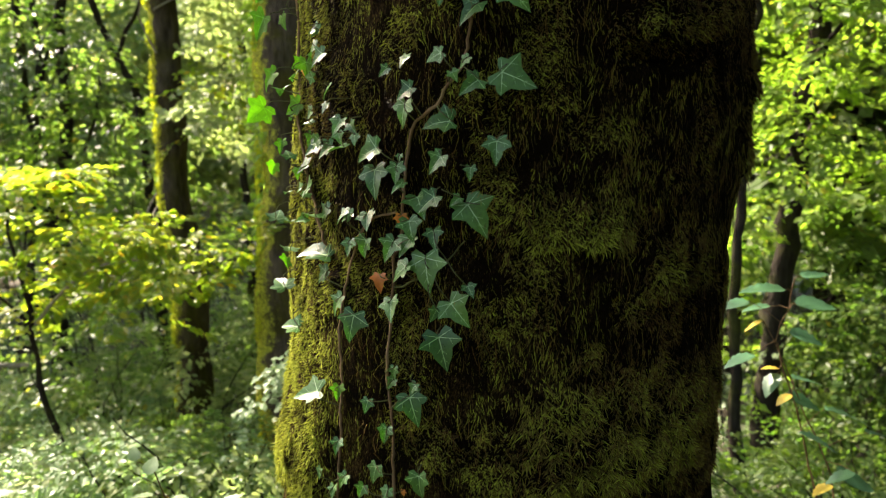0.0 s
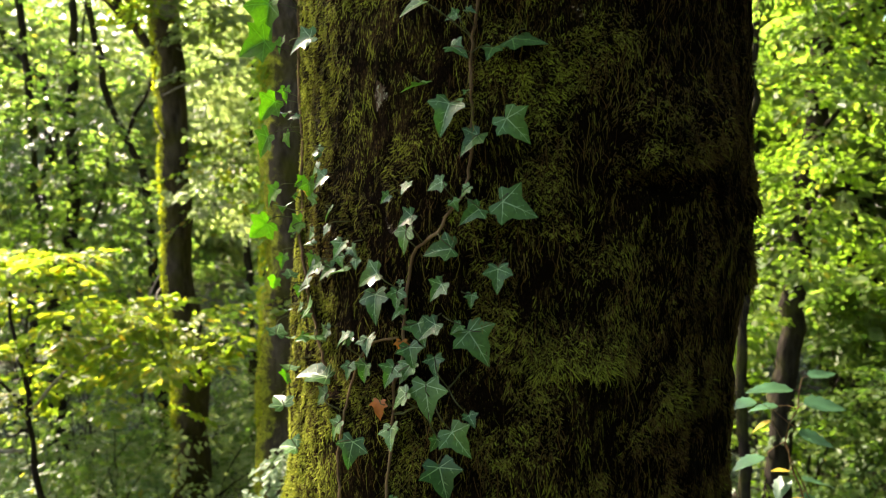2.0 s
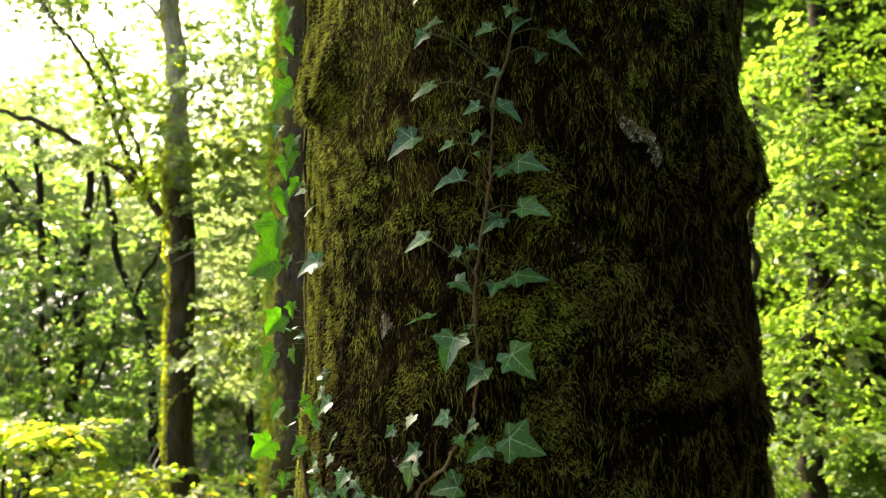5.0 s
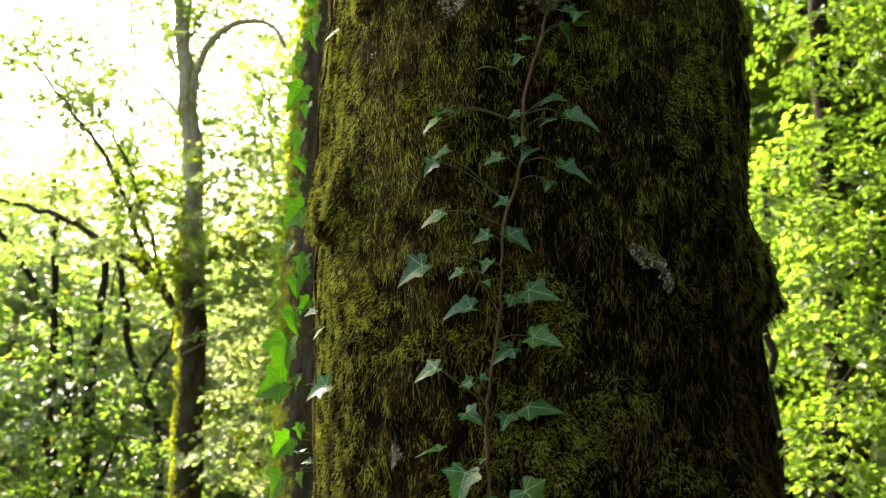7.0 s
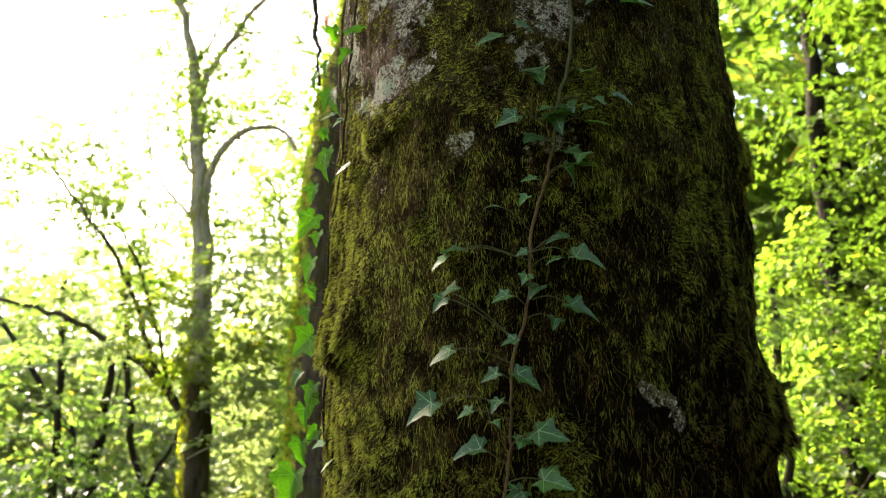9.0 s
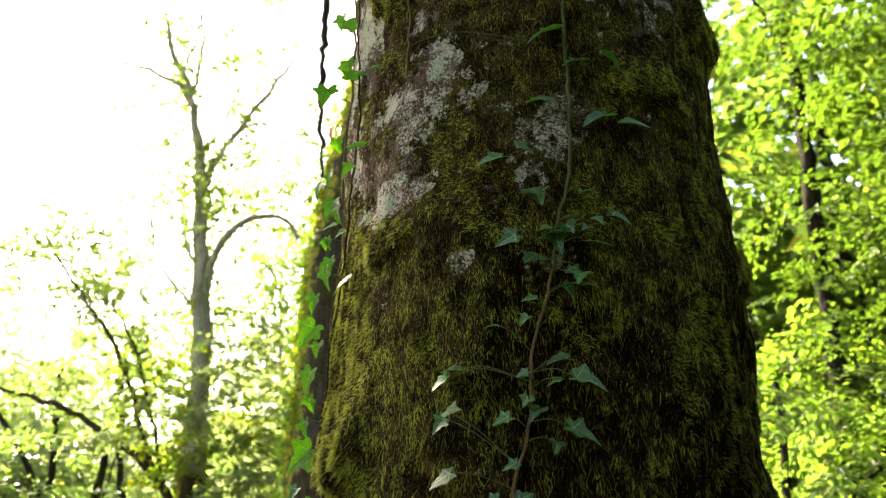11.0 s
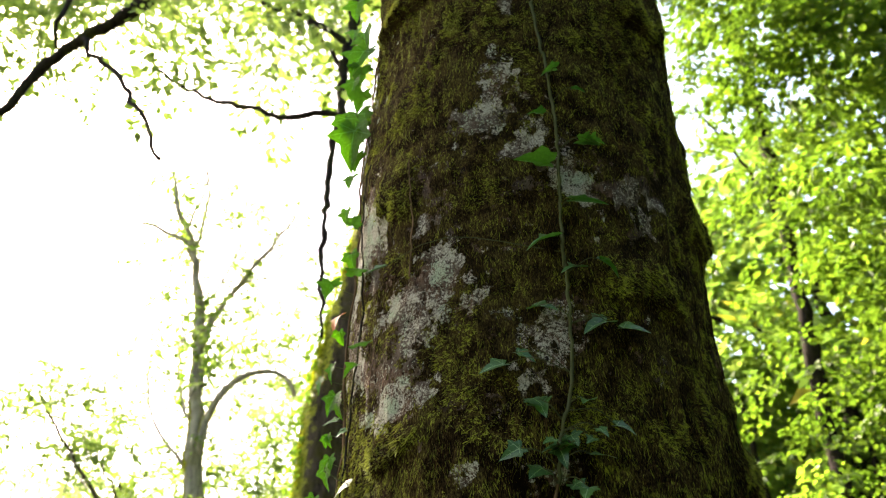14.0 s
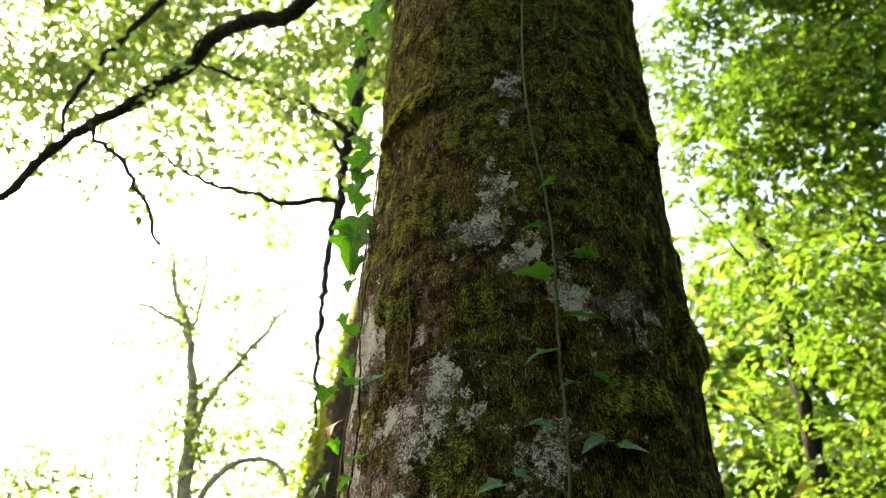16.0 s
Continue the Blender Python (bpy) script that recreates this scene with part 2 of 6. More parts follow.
FRESH = leaf_material("fresh_green_leaf", [(0.0, (0.048, 0.086, 0.018)), (0.6, (0.070, 0.110, 0.024)), (1.0, (0.10, 0.138, 0.03))], (1.65, 2.0, 0.65), 0.54)
SHADY = leaf_material("shade_leaf", [(0.0, (0.035, 0.068, 0.02)), (0.6, (0.058, 0.092, 0.026)), (1.0, (0.09, 0.12, 0.03))], (1.7, 2.2, 0.8), 0.5)
SHRUB = leaf_material("shrub_leaf", [(0.0, (0.085, 0.145, 0.062)), (0.6, (0.135, 0.20, 0.095)), (1.0, (0.20, 0.26, 0.14))], (1.9, 2.1, 1.2), 0.52, 0.4)
HAZEL = leaf_material("hazel_leaf", [(0.0, (0.026, 0.075, 0.036)), (1.0, (0.042, 0.105, 0.050))], (1.6, 2.0, 1.0), 0.15, 0.4)
YELLOW = leaf_material("yellow_hazel_leaf", [(0.0, (0.30, 0.24, 0.03)), (1.0, (0.36, 0.26, 0.04))], (1.6, 1.5, 1.0), 0.4, 0.5)
PALE_LEAF = leaf_material("pale_seedling_leaf", [(0.0, (0.14, 0.20, 0.10)), (1.0, (0.20, 0.26, 0.14))], (1.4, 1.6, 1.0), 0.3, 0.4)
IVY = ivy_material("ivy_leaf_green", [(0.0, (0.018, 0.056, 0.012)), (0.6, (0.032, 0.084, 0.017)), (1.0, (0.050, 0.115, 0.022))], (1.6, 2.5, 0.6), 0.33, 0.25)
# brighter copy of the ivy leaf and vein, with backlight put into the colour
BACKLIT_IVY = ivy_material("backlit_ivy_leaf", [(0.0, (0.036, 0.082, 0.014)), (1.0, (0.058, 0.115, 0.020))], (1.6, 2.9, 0.38), 0.62, 0.50)
BACKLIT_VEIN = ivy_material("backlit_ivy_vein", [(0.0, (0.08, 0.16, 0.05)), (1.0, (0.11, 0.20, 0.07))], (1.3, 2.8, 0.3), 0.4, 0.5)
IVY_VEIN = ivy_material("ivy_leaf_vein", [(0.0, (0.22, 0.31, 0.17)), (1.0, (0.28, 0.38, 0.22))], (0.5, 1.3, 0.12), 0.4, 0.40)
DEAD = ivy_material("dead_ivy_leaf", [(0.0, (0.24, 0.085, 0.02)), (0.5, (0.32, 0.10, 0.02)), (1.0, (0.34, 0.14, 0.025))], (1.2, 0.8, 0.4), 0.55, 0.28)


# ---- building ----
def fast_mesh(name, verts, faces, mats, slots=None, smooth_faces=True, floats=None):
    """A mesh from arrays: verts (n, 3), faces (m, 3 or 4); floats: named point attributes."""
    mesh = bpy.data.meshes.new(name)
    verts, faces = np.asarray(verts, np.float32), np.asarray(faces, np.int32)
    k = faces.shape[1]
    mesh.vertices.add(len(verts))
    mesh.vertices.foreach_set("co", verts.ravel())
    mesh.loops.add(faces.size)
    mesh.loops.foreach_set("vertex_index", faces.ravel())
    mesh.polygons.add(len(faces))
    mesh.polygons.foreach_set("loop_start", np.arange(0, faces.size, k, dtype=np.int32))
    mesh.polygons.foreach_set("use_smooth", np.full(len(faces), smooth_faces))
    for m in mats:
        mesh.materials.append(m)
    if slots is not None:
        mesh.polygons.foreach_set("material_index", np.asarray(slots, np.int32))
    for key, values in (floats or {}).items():
        mesh.attributes.new(key, "FLOAT", "POINT").data.foreach_set("value", np.asarray(values, np.float32))
    mesh.update(calc_edges=True)
    return mesh


def thing(name, label, category, group="", kind="", at=(0, 0, 0)):
    ob = new(name)
    ob.location = at
    ob.empty_display_size = 0.2
    return tagged(ob, label, category, group, kind)


def part(name, mesh, parent, label=""):
    ob = new(name, mesh)
    ob.parent = parent
    if parent.type == "EMPTY":
        ob.location = -parent.location
    return tagged(ob, label)


def tube(points, radii, sides=8, rough=0.0, seed=0, close=True):
    """A bent, tapering limb along points, its surface uneven by rough (a share of the radius)."""
    pts, rad = np.asarray(points, float), np.asarray(radii, float)
    verts, faces = [], []
    side = np.array([0.3, -1.0, 0.12])
    for i in range(len(pts)):
        d = pts[min(i + 1, len(pts) - 1)] - pts[max(i - 1, 0)]
        d = d / (np.linalg.norm(d) + 1e-9)
        u = side - d * (side @ d)
        u /= np.linalg.norm(u) + 1e-9
        v = np.cross(d, u)
        a = np.arange(sides) * 2 * np.pi / sides
        ring = pts[i] + rad[i] * (np.cos(a)[:, None] * u + np.sin(a)[:, None] * v)
        verts.append(ring)
    verts = np.concatenate(verts)
    if rough:
        centre = np.repeat(pts, sides, 0)
        r = np.repeat(rad, sides)
        n = value_noise(verts, max(rad.max() * 0.9, 0.004), seed) + 0.5 * value_noise(verts, max(rad.max() * 0.35, 0.002), seed + 1) - 0.75
        out = verts - centre
        verts = verts + out * (rough * n)[:, None]
    for i in range(len(pts) - 1):
        for k in range(sides):
            a, b = i * sides + k, i * sides + (k + 1) % sides
            faces.append((a, b, b + sides, a + sides))
    return verts, np.array(faces, np.int32)


def bend(points, step, jitter=0.0, seed=0):
    """Points eased into a curve of short steps (Catmull-Rom), a little uneven."""
    p = [np.asarray(q, float) for q in points]
    p = [2 * p[0] - p[1]] + p + [2 * p[-1] - p[-2]]
    out = []
    for i in range(1, len(p) - 2):
        n = max(1, int(np.linalg.norm(p[i + 1] - p[i]) / step))
        for k in range(n):
            t = k / n
            out.append(0.5 * (2 * p[i] + (p[i + 1] - p[i - 1]) * t + (2 * p[i - 1] - 5 * p[i] + 4 * p[i + 1] - p[i + 2]) * t * t + (3 * p[i] - p[i - 1] - 3 * p[i + 1] + p[i + 2]) * t ** 3))
    out.append(p[-2])
    out = np.array(out)
    if jitter:
        g = np.random.default_rng(seed)
        out[1:-1] += g.normal(0, jitter, out[1:-1].shape)
    return out


def limb(name, points, r0, r1, mat, parent, sides=8, rough=0.5, step=0.12, jitter=0.0, seed=0, label=""):
    c = bend(points, step, jitter, seed)
    v, f = tube(c, np.linspace(r0, r1, len(c)), sides, rough, seed)
    return part(name, fast_mesh(name, v, f, [mat]), parent, label)


# leaf blade: length 1 along +x, folded on its midrib
BLADE = np.array([(0, 0, 0), (0.28, 0.27, 0.05), (0.68, 0.25, 0.05), (1, 0, -0.05), (0.68, -0.25, 0.05), (0.28, -0.27, 0.05)])
BLADE_FACES = np.array([(0, 3, 2, 1), (0, 5, 4, 3)])


FAR_BLADE = np.array([(0, 0, 0), (0.5, 0.28, 0.04), (1, 0, -0.04), (0.5, -0.28, 0.04)])
FAR_FACES = np.array([(0, 3, 2, 1)])


def blades(at, along, normal, size, far=False):
    """Folded leaf blades: arrays of place, direction, face normal and length."""
    along = along / (np.linalg.norm(along, axis=1, keepdims=True) + 1e-9)
    side = np.cross(normal, along)
    side /= np.linalg.norm(side, axis=1, keepdims=True) + 1e-9
    up = np.cross(along, side)
    shape, quads = (FAR_BLADE, FAR_FACES) if far else (BLADE, BLADE_FACES)
    v = at[:, None] + size[:, None, None] * (shape[None, :, 0:1] * along[:, None] + shape[None, :, 1:2] * side[:, None] + shape[None, :, 2:3] * up[:, None])
    f = quads[None] + len(shape) * np.arange(len(at))[:, None, None]
    return v.reshape(-1, 3), f.reshape(-1, 4)


def spray(seed, leaves=56):
    """One flat spray of a twig: places, directions and sizes of its leaves for a twig of length 1 along +x."""
    g = np.random.default_rng(seed)
    at, along, size = [], [], []
    while len(at) < leaves:
        u = g.random() ** 0.8
        s = g.choice((-1, 1))
        w = g.random() * 0.42 * (1.05 - u) * s
        at.append((u + abs(w) * 0.6, w, -0.16 * u * u - 0.25 * abs(w) + g.normal(0, 0.025)))
        along.append((0.75 + g.normal(0, 0.25), s * (0.8 + g.normal(0, 0.3)), -0.25 + g.normal(0, 0.2)))
        size.append(0.105 * (0.65 + 0.6 * g.random()))
    return np.array(at), np.array(along), np.array(size)


SPRAYS = [spray(k) for k in range(9)]


def foliage(places, lengths, leaf_scale, seed, droop=0.2, tumble=0.35, far=False):
    """Leaves of many sprays: places (n, 3), twig lengths (n). Returns verts and quads."""
    g = np.random.default_rng(seed)
    all_v, all_f, n0 = [], [], 0
    for k, (p, ln) in enumerate(zip(places, lengths)):
        at, along, size = SPRAYS[g.integers(len(SPRAYS))]
        yaw = g.random() * 2 * np.pi
        tilt, roll = g.normal(-droop, 0.25), g.normal(0, 0.3)
        r = np.array((Euler((roll, -tilt, yaw)).to_matrix()))
        keep = g.random(len(at)) < 0.85
        a = (at[keep] * ln) @ r.T + p
        d = along[keep] @ r.T
        n = np.tile(r[:, 2], (keep.sum(), 1)) + g.normal(0, tumble, (keep.sum(), 3))
        v, f = blades(a, d, n, size[keep] * leaf_scale, far)
        all_v.append(v)
        all_f.append(f + n0)
        n0 += len(v)
    return np.concatenate(all_v), np.concatenate(all_f)


def in_ball(centre, radii, count, g, shell=0.35):
    d = g.normal(size=(count, 3))
    d /= np.linalg.norm(d, axis=1, keepdims=True)
    r = (shell + (1 - shell) * g.random(count)) ** 0.6
    return np.asarray(centre) + d * r[:, None] * np.asarray(radii)


def crown(name, clumps, mat, parent, seed, length=0.75, leaf=0.8, label="", droop=0.2, far=False):
    """A crown: clumps of (centre, radii, sprays)."""
    g = np.random.default_rng(seed)
    places = np.concatenate([in_ball(c, r, n, g) for c, r, n in clumps])
    v, f = foliage(places, length * (0.7 + 0.6 * g.random(len(places))), leaf, seed, droop, far=far)
    return part(name, fast_mesh(name, v, f, [mat], smooth_faces=False), parent, label)


def ground_height(x, y):
    x, y = np.asarray(x, float), np.asarray(y, float)
    p = np.stack([x, y, 0 * x], -1).reshape(-1, 3)
    bumps = (value_noise(p, 1.7, 2) - 0.5) * 0.22 + (value_noise(p, 6.0, 4) - 0.5) * 0.5
    far = smooth(25, 60, np.hypot(x, y))
    return 0.3 - 2.0 * smooth(-1.5, 9.0, y) - 0.5 * smooth(1.0, 8.0, -x) * smooth(0.0, 6.0, y) + bumps.reshape(x.shape) * (1 - far)


# ---- ground ----
def build_ground():
    e = np.concatenate([-np.geomspace(600, 14, 22), np.arange(-13.5, 13.6, 0.25), np.geomspace(14, 600, 22)])
    gx, gy = np.meshgrid(e, e)
    z = ground_height(gx.ravel(), gy.ravel())
    n = len(e)
    i = np.arange(n * n).reshape(n, n)
    f = np.stack([i[:-1, :-1], i[:-1, 1:], i[1:, 1:], i[1:, :-1]], -1).reshape(-1, 4)
    ob = new("ground", fast_mesh("ground", np.stack([gx.ravel(), gy.ravel(), z], 1), f, [FLOOR]))
    tagged(ob, "sloping forest floor of brown leaf litter and low green growth", "ground", kind="structure")


build_ground()

# ---- the large tree ----
KNOT_Z = (1.01, 1.37, 1.73, 2.09, 2.455, 2.816, 3.177, 3.539, 3.9)
KNOT_X = (0.107, 0.137, 0.159, 0.155, 0.158, 0.154, 0.162, 0.176, 0.184)
KNOT_R = (0.432, 0.426, 0.431, 0.433, 0.431, 0.421, 0.423, 0.407, 0.393)


def trunk_axis(z):
    """x, y and radius of the bole at height z, flaring to its roots below and slimming above."""
    z = np.asarray(z, float)
    x = np.interp(z, KNOT_Z, KNOT_X) + 0.03 * np.clip(z - 3.9, 0, None)
    u = np.clip(z, 0.6, 4.6) - 2.3
    y = 1.648 - 0.007 * u - 0.048 * u * u - 0.05 * np.clip(z - 4.6, 0, None)
    r = np.interp(z, KNOT_Z, KNOT_R) - 0.030 * np.clip(z - 3.9, 0, None) + 0.10 * np.clip(0.9 - z, 0, None) ** 1.6
    return x, y, r


# cushions and ledges of moss on the bole: degrees round, height of the lower edge, half width, height, thickness
CUSHIONS = (
    (62, 2.02, 24, 0.16, 0.030), (74, 1.60, 14, 0.14, 0.010), (30, 1.70, 17, 0.13, 0.030), (-63, 2.185, 15, 0.16, 0.030), (66, 3.09, 14, 0.13, 0.022),
    (48, 3.63, 18, 0.12, 0.026), (-48, 3.74, 22, 0.10, 0.026), (-42, 2.58, 12, 0.09, 0.014), (-45, 3.10, 8, 0.16, 0.018),
    (25, 0.98, 26, 0.16, 0.020), (75, 1.45, 16, 0.10, 0.018), (70, 2.55, 14, 0.10, 0.018), (-60, 0.86, 16, 0.30, 0.014), (8, 1.36, 16, 0.12, 0.014), (38, 1.27, 14, 0.12, 0.018), (30, 2.86, 16, 0.10, 0.016),
)
# hollows under the ledges
HOLLOWS = ((25, 1.665, 12, 0.035, 0.032), (58, 1.98, 12, 0.03, 0.018), (12, 2.40, 7, 0.05, 0.018), (-50, 1.32, 8, 0.03, 0.02), (-26, 1.39, 7, 0.04, 0.016))
# bare places with pale lichen: degrees round, height, half width, half height, strength
LICHEN_LOW = (
    (-31, 1.60, 4.0, 0.034, 0.30), (3.2, 1.62, 2.0, 0.014, 0.2), (27, 1.39, 3.0, 0.018, 0.22), (-38, 1.79, 2.4, 0.020, 0.25), (3.7, 1.93, 3.6, 0.018, 0.28), (23.4, 2.06, 3.0, 0.016, 0.3),
    (18.6, 2.095, 3.2, 0.022, 0.3), (-48, 2.51, 8, 0.04, 0.30), (-21.5, 2.53, 4.5, 0.022, 0.34), (-5.5, 2.51, 6.5, 0.03, 0.3), (-41, 2.67, 9, 0.06, 0.3),
)
LICHEN_HIGH = (
    (-28, 2.97, 7, 0.085, 0.32),
    (-38, 2.905, 5, 0.035, 0.36), (-18, 2.866, 4, 0.026, 0.36), (23, 3.087, 8, 0.04, 0.34), (11, 3.10, 4, 0.035, 0.34), (33, 3.06, 6, 0.04, 0.3), (-62, 3.12, 13, 0.09, 0.26),
    (-8.5, 3.47, 4.5, 0.08, 0.36), (-2.2, 3.22, 4.5, 0.024, 0.38), (-9, 3.36, 10, 0.09, 0.28), (-80, 3.6, 16, 0.14, 0.24), (-7.6, 3.65, 5, 0.10, 0.32), (-11.6, 3.475, 4.4, 0.035, 0.34),
    (-5, 2.68, 4, 0.03, 0.3), (-4, 3.21, 5, 0.03, 0.32), (-70, 2.95, 12, 0.2, 0.2), (-58, 2.75, 10, 0.1, 0.22),
)


def trunk_fields(theta, z):
    """Relief, moss and lichen on the bole at angles theta (degrees from the side towards -y, to +x) and heights z."""
    x, y, r = trunk_axis(z)
    a = np.radians(theta)
    p = np.stack([x + r * np.sin(a), y - r * np.cos(a), z], 1)
    q = p * (1, 1, 0.45)
    relief = 0.030 * (value_noise(p, 0.23, 1) - 0.5) + 0.010 * (value_noise(q, 0.075, 2) - 0.5) + (0.007 + 0.012 * smooth(0, 40, theta)) * (value_noise(q, 0.024, 3) - 0.5) + 0.008 * (value_noise(p * (1, 1, 0.25), 0.011, 4) - 0.5)
    relief += 0.05 * np.clip(0.9 - z, 0, None) * np.sin(a * 5 + 1.0)
    wob = (value_noise(p, 0.06, 6) - 0.5)
    grown, cushion = np.zeros(len(z)), np.zeros(len(z))
    for t0, z0, w, h, k in CUSHIONS:
        across = smooth(1.15, 0.55, np.abs(theta - t0) / w)
        rise = (z - z0 + 0.05 * wob) / h
        c = across * smooth(-0.04, 0.12, rise) * smooth(1.3, 0.2, rise)
        relief += k * c * (0.7 + 0.6 * value_noise(p, 0.02, 8))
        cushion = np.maximum(cushion, c)
    for t0, z0, w, h, k in HOLLOWS:
        relief -= k * smooth(1.2, 0.3, np.hypot((theta - t0) / w, (z - z0 + 0.04 * wob) / h))
    bare = np.zeros(len(z))
    nick = value_noise(p, 0.018, 13)
    for t0, z0, w, h, k in LICHEN_LOW + LICHEN_HIGH:
        bare = np.maximum(bare, k / 0.36 * smooth(1.45, 0.3, np.hypot((theta - t0) / w, (z - z0) / h) + 2.2 * wob + 1.2 * (nick - 0.5)))
    patchy = 0.45 * value_noise(p, 0.13, 9) + 0.35 * value_noise(p, 0.045, 10) + 0.2 * nick
    moss = 1.25 - 0.80 * smooth(2.40, 2.85, z) + 0.38 * smooth(3.1, 3.5, z) + 0.12 * smooth(2.7, 2.9, z) + 0.25 * smooth(20, 50, theta) * smooth(2.3, 2.7, z)
    low = smooth(2.5, 2.3, z)
    moss = moss + 1.4 * (patchy - 0.5) - (0.62 + 0.55 * low) * bare + 0.6 * cushion
    lichen = 0.02 + (0.36 + 0.15 * low) * bare + 0.10 * smooth(2.3, 2.7, z) + 0.42 * smooth(2.3, 2.8, z) * smooth(0.43, 0.62, 0.6 * value_noise(p, 0.11, 12) + 0.4 * value_noise(p, 0.035, 14)) - 0.25 * smooth(30, 70, theta)
    return p, a, relief, np.clip(moss, 0, 1.2), lichen, cushion


def moss_clumps(p):
    return smooth(0.30, 0.62, 0.6 * value_noise(p, 0.030, 27) + 0.4 * value_noise(p * (1, 1, 0.6), 0.011, 28))


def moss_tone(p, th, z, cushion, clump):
    """How fresh the moss is: dead brown at 0, yellow-green towards 1; side, height and gap terms add painted light and
    shade.
    """
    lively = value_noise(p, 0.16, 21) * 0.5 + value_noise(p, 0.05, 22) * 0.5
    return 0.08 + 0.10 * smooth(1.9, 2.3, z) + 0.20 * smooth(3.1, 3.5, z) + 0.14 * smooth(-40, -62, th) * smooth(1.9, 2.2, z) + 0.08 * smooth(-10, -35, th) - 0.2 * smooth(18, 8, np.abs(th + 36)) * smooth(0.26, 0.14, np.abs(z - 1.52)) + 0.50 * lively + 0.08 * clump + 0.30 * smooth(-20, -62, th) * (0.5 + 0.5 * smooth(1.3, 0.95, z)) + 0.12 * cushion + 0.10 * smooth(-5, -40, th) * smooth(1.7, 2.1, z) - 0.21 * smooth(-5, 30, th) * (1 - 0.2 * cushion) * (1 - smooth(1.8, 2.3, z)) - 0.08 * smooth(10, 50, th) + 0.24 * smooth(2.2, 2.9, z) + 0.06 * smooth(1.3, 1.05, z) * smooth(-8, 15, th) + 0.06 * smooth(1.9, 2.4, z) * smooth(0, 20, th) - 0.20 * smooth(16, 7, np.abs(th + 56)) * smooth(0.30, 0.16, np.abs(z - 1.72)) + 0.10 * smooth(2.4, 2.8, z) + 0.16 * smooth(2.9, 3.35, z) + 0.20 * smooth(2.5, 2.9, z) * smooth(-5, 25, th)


def build_bole(parent):
    z = np.concatenate([np.arange(-0.9, 0.84, 0.03), np.arange(0.84, 4.5, 0.0075), np.arange(4.5, 9.3, 0.08)])
    th = np.concatenate([np.arange(-180, -104, 4.0), np.arange(-104, 104, 1.0), np.arange(104, 180, 4.0)])
    tt, zz = np.meshgrid(th, z)
    p, a, relief, moss, lichen, cushion = trunk_fields(tt.ravel(), zz.ravel())
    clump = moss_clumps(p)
    # tone drops between clumps: shade painted into the gaps
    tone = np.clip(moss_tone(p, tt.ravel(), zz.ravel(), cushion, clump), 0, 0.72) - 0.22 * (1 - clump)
    p[:, 0] += relief * np.sin(a)
    p[:, 1] -= relief * np.cos(a)
    i = np.arange(len(p)).reshape(tt.shape)
    j = np.roll(i, -1, 1)
    f = np.stack([i[:-1], j[:-1], j[1:], i[1:]], -1).reshape(-1, 4)
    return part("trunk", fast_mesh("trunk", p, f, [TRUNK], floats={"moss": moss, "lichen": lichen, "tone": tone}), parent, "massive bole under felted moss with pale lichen")


